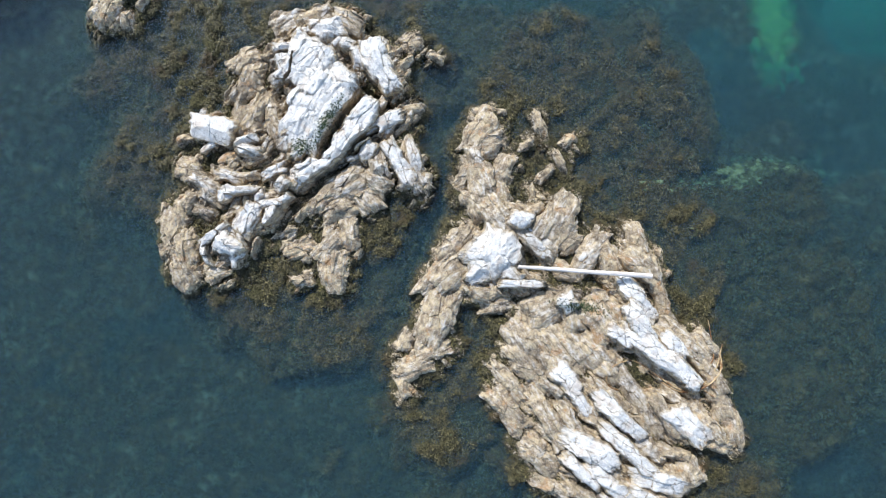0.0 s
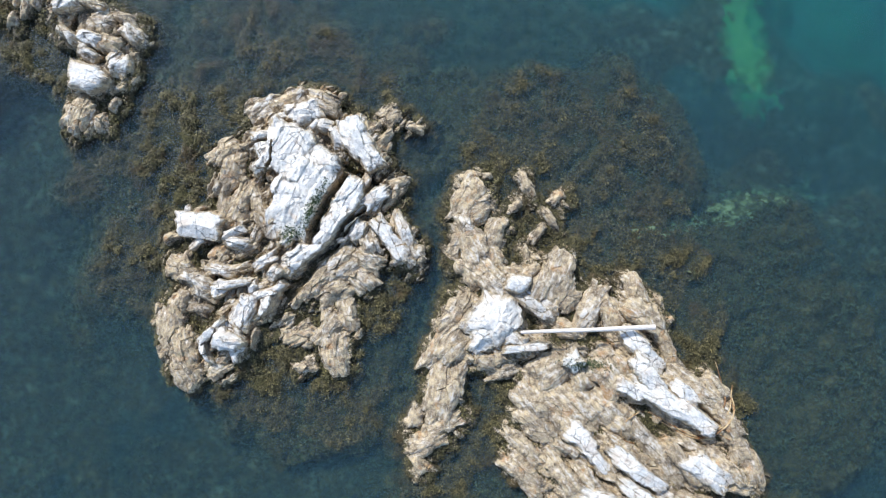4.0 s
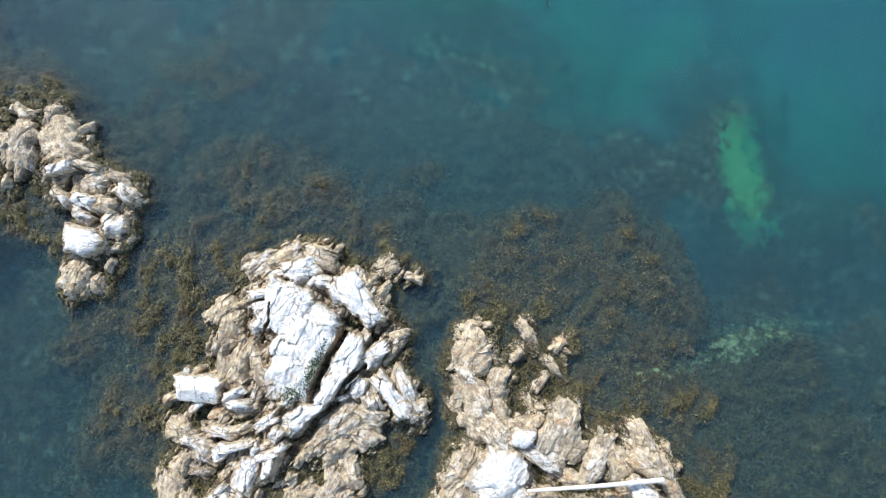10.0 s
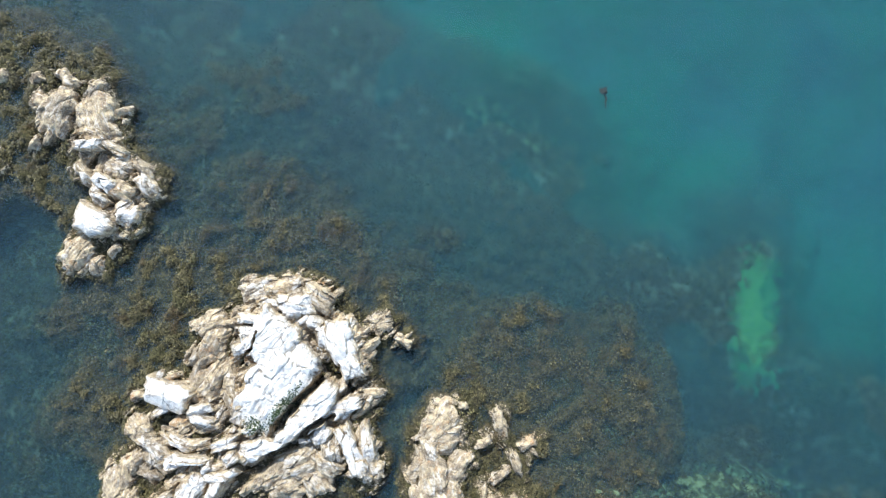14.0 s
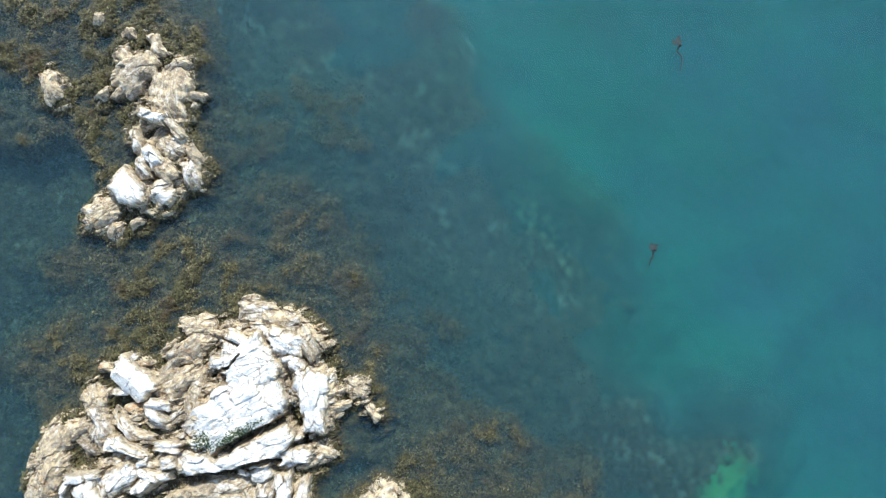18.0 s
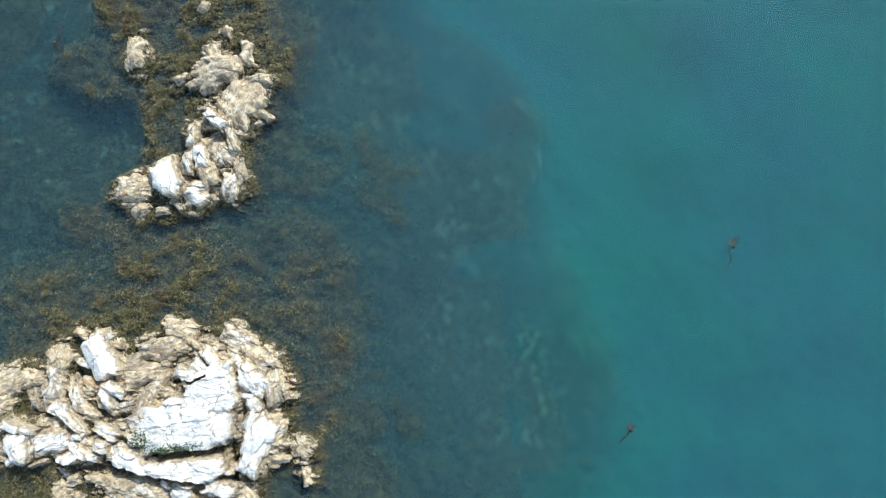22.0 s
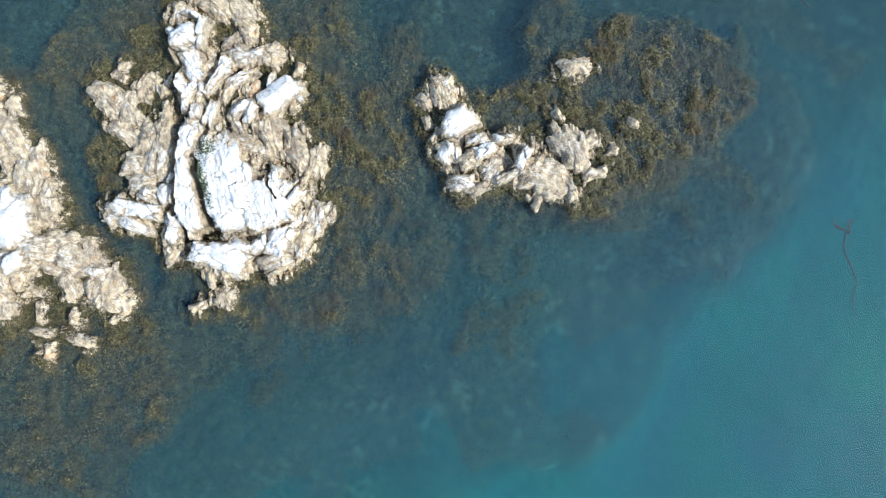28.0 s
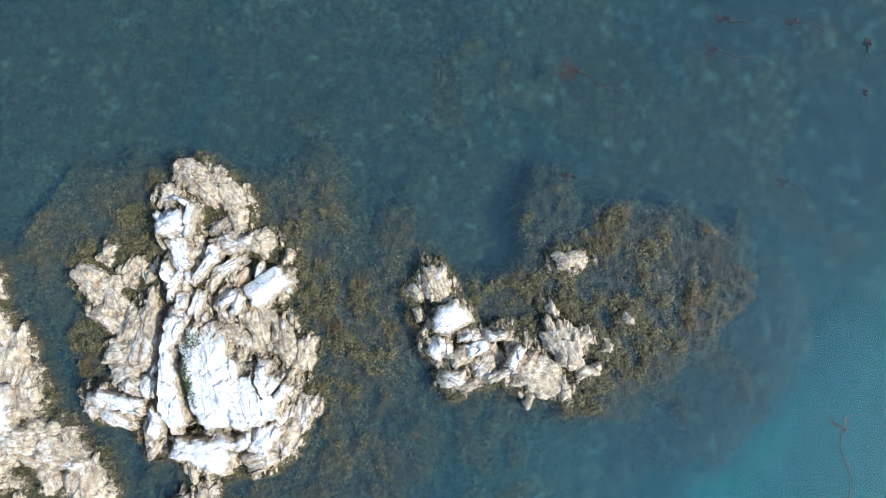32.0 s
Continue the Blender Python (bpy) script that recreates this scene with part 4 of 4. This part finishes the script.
build_islet("rock_islet", ISLETS["islet_white"], 42, 230, 0.0, 1.0, "jagged rock islet streaked white with bird lime, weed round its foot")
build_islet("rock_islet", ISLETS["islet_log"], -45, 60, -0.05, 0.5, "tan bedded rock islet with white caps, a bleached log across it")
build_islet("rock_islet", ISLETS["islet_small"], 50, 30, 0.05, 0.75, "small barnacled rock islet with a dark pool, ringed by weed")


# ---------------------------------------------------------------- weed
def scatter_weed(name, label, clumps, fronds, box, low, high, size, material, seed, patchy=0.0):
    """Tufts of drooping fronds strewn over floor and bedrock between two heights."""
    rng = np.random.RandomState(seed)
    x, y = rng.uniform(box[0], box[1], clumps), rng.uniform(box[2], box[3], clumps)
    z = np.maximum(sea_floor(x, y), bedrock_height(x, y, ALL_ROCKS) + 0.10 * fbm(x, y, 0.6, 3))
    ok = (z > low) & (z < high + 0.5 * fbm(x, y, 0.9, 3, 0.6, 21.0)) & (np.hypot((x - 20.9) / 3.0, (y - 15.5) / 7.0) > 1)
    ok &= (fbm(x, y, 1.1, 3, 0.6, 77.0) > patchy - rng.rand(clumps) * 0.25) & (rng.rand(clumps) < smooth(-3.6, -2.1, z))
    x, y = x[ok], y[ok]
    grow = rng.uniform(0.6, 1.5, len(x)) * (1 + 0.6 * fbm(x, y, 1.6, 2, 0.5, 51.0))
    x, y, grow = (np.repeat(v, fronds) for v in (x, y, grow))
    m = len(x)
    a, out = rng.uniform(0, 2 * math.pi, m), np.sqrt(rng.rand(m))
    reach = 1.15 * size * grow
    bx, by = x + np.cos(a) * out * reach, y + np.sin(a) * out * reach
    z = np.maximum(sea_floor(bx, by), bedrock_height(bx, by, ALL_ROCKS)) + 0.02 + 0.75 * size * grow * (1 - out ** 2)
    a = a + rng.normal(0, 0.55, m)
    length, broad = size * rng.uniform(0.5, 1.3, m), size * rng.uniform(0.10, 0.24, m)
    sag = size * rng.uniform(-0.15, 0.7, m)
    dx, dy = np.cos(a) * length, np.sin(a) * length
    px, py = -np.sin(a) * broad, np.cos(a) * broad
    p0 = np.stack([bx, by, z], 1)
    p1 = np.stack([bx + dx * 0.55 + px, by + dy * 0.55 + py, z - sag * 0.25 + 0.2 * broad], 1)
    p2 = np.stack([bx + dx, by + dy, z - sag], 1)
    p3 = np.stack([bx + dx * 0.5 - px, by + dy * 0.5 - py, z - sag * 0.25 - 0.2 * broad], 1)
    verts = np.stack([p0, p1, p2, p3], 1).reshape(-1, 3)
    ob = new(name, mesh_from(name, verts, np.arange(m * 4).reshape(-1, 4), material))
    tagged(ob, label, "seaweed", kind="stuff")


scatter_weed("rockweed", "brown olive rockweed fronds draped over the shelves", 75000, 16, (-36, 18, -15, 34), -1.0, 0.45, 0.17, WEED, 5, -0.16)
scatter_weed("drowned_weed", "dark drowned weed on the deeper shelves", 34000, 9, (-40, 33, -22, 44), -3.4, -0.5, 0.27, DEEP_WEED, 6, -0.08)


def sand_patch(x, y, a, b, turn, name="sand_patch", material=None, label="pale green sandy clearing on the sea floor"):
    """A pale sandy clearing that lies on the sea floor."""
    g = np.linspace(-1.5, 1.5, 90)
    U, V = np.meshgrid(g * a, g * b, indexing="ij")
    c, q = math.cos(radians(turn)), math.sin(radians(turn))
    X, Y = x + c * U - q * V, y + q * U + c * V
    keep = np.hypot(U / a, V / b) + 1.0 * fbm(X, Y, 1.6, 4, 0.6, 5.0) + 1.1 * fbm(X, Y, 0.3, 2, 0.7, 8.0) < 0.95
    verts = np.stack([X.ravel(), Y.ravel(), (sea_floor(X, Y) + 0.06).ravel()], 1)
    i, j = np.meshgrid(np.arange(89), np.arange(89), indexing="ij")
    k = (i * 90 + j).ravel()
    quads = np.stack([k, k + 90, k + 91, k + 1], 1)
    quads = quads[keep.ravel()[quads].all(1)]
    ob = new(name, mesh_from(name, verts, quads, material or SAND, flat=False))
    tagged(ob, label, "sand", kind="structure")


sand_patch(20.9, 16.0, 1.35, 4.2, 4)
sand_patch(4.3, 26.4, 3.2, 0.9, -25, "gravel_patch", GRAVEL, "pale mottled gravel between drowned weed")
sand_patch(-6.5, 24.9, 0.45, 0.28, 30, "gravel_patch", GRAVEL, "small pale spot of gravel in deep water")
for gx, gy, ga, gb, gt in ((17.5, 5.9, 4.6, 0.8, 9), (22.5, 6.4, 3.0, 0.8, -5)):
    sand_patch(gx, gy, ga, gb, gt, "gravel_patch", GRAVEL, "pale mottled gravel between drowned weed")


# ---------------------------------------------------------------- loose things
def tube(name, points, radii, material, sides=8):
    """A tapering tube through a few points, smoothed along the way."""
    pts = [Vector(p) for p in points]
    line, rad = [], []
    for i in range(len(pts) - 1):
        a, b, c, d = pts[max(i - 1, 0)], pts[i], pts[i + 1], pts[min(i + 2, len(pts) - 1)]
        for k in range(6):
            t = k / 6
            line.append(0.5 * ((2 * b) + (c - a) * t + (2 * a - 5 * b + 4 * c - d) * t * t + (3 * b - a - 3 * c + d) * t ** 3))
            rad.append(radii[i] * (1 - t) + radii[i + 1] * t)
    line.append(pts[-1]), rad.append(radii[-1])
    verts = []
    for i, (p, r) in enumerate(zip(line, rad)):
        way = (line[min(i + 1, len(line) - 1)] - line[max(i - 1, 0)]).normalized()
        side = way.cross(Vector((0, 0, 1))).normalized()
        up = side.cross(way)
        verts += [p + (side * math.cos(q) + up * math.sin(q)) * r for q in np.arange(sides) * 2 * math.pi / sides]
    n = len(line)
    faces = [(i * sides + j, i * sides + (j + 1) % sides, (i + 1) * sides + (j + 1) % sides, (i + 1) * sides + j) for i in range(n - 1) for j in range(sides)]
    return mesh_from(name, [tuple(v) for v in verts], faces, material, flat=False)


# bleached log that bridges two rocks
log = new("driftwood_log")
log.location = (4.39, 0.31, 1.95)
tagged(log, "long bleached driftwood log lying across two rocks", "log")
part("trunk", tube("trunk", [(-0.35, 0.02, 0.0), (1.5, -0.10, 0.02), (3.6, -0.27, -0.05), (5.4, -0.38, -0.13), (7.0, -0.50, -0.24)],
                   [0.085, 0.105, 0.115, 0.125, 0.14], DRIFTWOOD, 12), log)


# ---------------------------------------------------------------- kelp
def drop(x, y):
    """The height of the first thing under a place."""
    hit, place, *_ = scene.ray_cast(bpy.context.evaluated_depsgraph_get(), (x, y, 8), (0, 0, -1))
    return place.z if hit else 0.0


bpy.context.view_layer.update()


def algae_tuft(cx, cy, a, b, turn, count, seed):
    """Short green algae that hangs on the flank of a rock."""
    rng = np.random.RandomState(seed)
    verts = []
    for _ in range(count):
        u, v = rng.normal(0, 0.5) * a, rng.normal(0, 0.5) * b
        x = cx + math.cos(radians(turn)) * u - math.sin(radians(turn)) * v
        y = cy + math.sin(radians(turn)) * u + math.cos(radians(turn)) * v
        z = drop(x, y)
        q, size = rng.uniform(0, 6.28), rng.uniform(0.05, 0.14)
        dx, dy = math.cos(q) * size, math.sin(q) * size
        verts += [(x, y, z - 0.01), (x + dx * 0.5 - dy * 0.25, y + dy * 0.5 + dx * 0.25, z + 0.05), (x + dx, y + dy, z + 0.03), (x + dx * 0.5 + dy * 0.25, y + dy * 0.5 - dx * 0.25, z + 0.05)]
    ob = new("green_algae", mesh_from("green_algae", verts, np.arange(len(verts)).reshape(-1, 4), GREEN_WEED))
    tagged(ob, "short green algae on the shaded flank of a white slab", "algae", kind="stuff")


algae_tuft(-6.35, 8.4, 1.5, 0.35, 57, 700, 3)
algae_tuft(-8.0, 7.0, 0.7, 0.5, 20, 300, 4)
algae_tuft(7.6, -1.9, 1.4, 0.35, -8, 400, 5)
tangle = new("kelp_tangle")
tangle.location = (13.69, -6.72, 0)
tagged(tangle, "tangle of dried orange kelp stalks washed over the rock", "kelp")
STRANDS = [
    [(13.69, -6.72), (12.8, -6.35), (11.9, -5.75), (11.0, -5.1), (10.1, -4.85)],
    [(10.3, -4.95), (9.4, -5.2), (9.05, -5.85), (9.3, -6.4), (9.8, -6.6)],
    [(13.6, -6.8), (12.6, -6.4), (11.6, -5.7), (10.9, -5.3)],
    [(13.69, -6.72), (14.6, -6.1), (15.1, -5.2), (15.5, -4.5), (15.9, -4.1)],
    [(13.6, -6.7), (14.5, -6.3), (15.2, -5.6), (15.6, -4.9)],
    [(13.7, -6.65), (14.4, -5.8), (14.9, -4.8), (15.3, -3.8), (15.1, -2.7)],
    [(13.9, -6.6), (14.9, -6.0), (15.4, -5.3), (15.5, -4.6)],
    [(13.3, -6.6), (14.0, -6.75), (14.5, -6.6), (15.0, -6.9)],
]
for rows in STRANDS:
    pts = [(x - 13.69, y + 6.72, drop(x, y) + 0.06) for x, y in rows]
    part("stalk", tube("stalk", pts, [0.045, 0.04, 0.035, 0.03, 0.02][:len(pts)], STIPE, 6), tangle)


def bull_kelp(x, y, turn, length, blades, seed, depth=0.0, label="floating bull kelp with trailing brown blades"):
    """A float with blades at one end of a long stalk, lying in the surface."""
    rng = np.random.RandomState(seed)
    plant = new("bull_kelp")
    plant.location, plant.rotation_euler = (x, y, depth - 0.02), (0, 0, radians(turn))
    tagged(plant, label, "kelp", group="floating kelp")
    wave = [(length * k / 5, 0.10 * length * (rng.rand() - 0.5) * min(k, 2), -0.03 - 0.05 * (5 - k) * (k < 2)) for k in range(6)]
    part("stalk", tube("stalk", wave, [0.07, 0.055, 0.05, 0.04, 0.035, 0.02], KELP, 7), plant)
    float_mesh = bpy.data.meshes.new("float")
    bm = bmesh.new()
    bmesh.ops.create_uvsphere(bm, u_segments=12, v_segments=8, radius=0.10)
    bm.to_mesh(float_mesh), bm.free()
    float_mesh.materials.append(KELP)
    part("float", float_mesh, plant)
    for _ in range(blades):
        a, reach = math.pi + rng.uniform(-0.9, 0.9), rng.uniform(0.7, 1.6) * min(1.0, length / 3)
        n = 9
        verts = []
        for k in range(n):
            t = k / (n - 1)
            bend = a + 0.6 * math.sin(3 * t + rng.rand() * 0.3)
            broad = 0.10 * math.sin(math.pi * min(1, t * 0.9 + 0.08)) + 0.01
            px, py, pz = math.cos(bend) * reach * t, math.sin(bend) * reach * t, -0.05 - 0.35 * t * rng.uniform(0.6, 1.0)
            verts += [(px - math.sin(bend) * broad, py + math.cos(bend) * broad, pz), (px + math.sin(bend) * broad, py - math.cos(bend) * broad, pz - 0.03)]
        part("blade", mesh_from("blade", verts, [(2 * k, 2 * k + 1, 2 * k + 3, 2 * k + 2) for k in range(n - 1)], KELP, flat=False), plant)


bull_kelp(-34.9, 13.1, 108, 3.7, 14, 1)
bull_kelp(-43.5, 17.8, 116, 2.0, 5, 2)
bull_kelp(-41.7, 18.5, 112, 2.9, 7, 3, -0.25)
bull_kelp(-46.2, 20.9, 105, 2.2, 4, 4)
bull_kelp(-48.0, 25.3, 30, 1.3, 6, 5)
bull_kelp(-45.6, 27.0, 40, 0.6, 8, 6)
bull_kelp(-29.75, 16.8, 112, 1.3, 4, 7)
bull_kelp(-38.3, 27.0, 96, 1.7, 5, 8, -0.3)
bull_kelp(9.6, 28.3, -80, 1.0, 8, 9, -0.3, "small reddish bull kelp float with its stalk hanging down")
bull_kelp(5.4, 39.9, -60, 1.6, 5, 10, -0.25)
bull_kelp(-29.3, 39.4, 43, 5.1, 2, 11, -0.9, "long drowned bull kelp stalk under the surface")
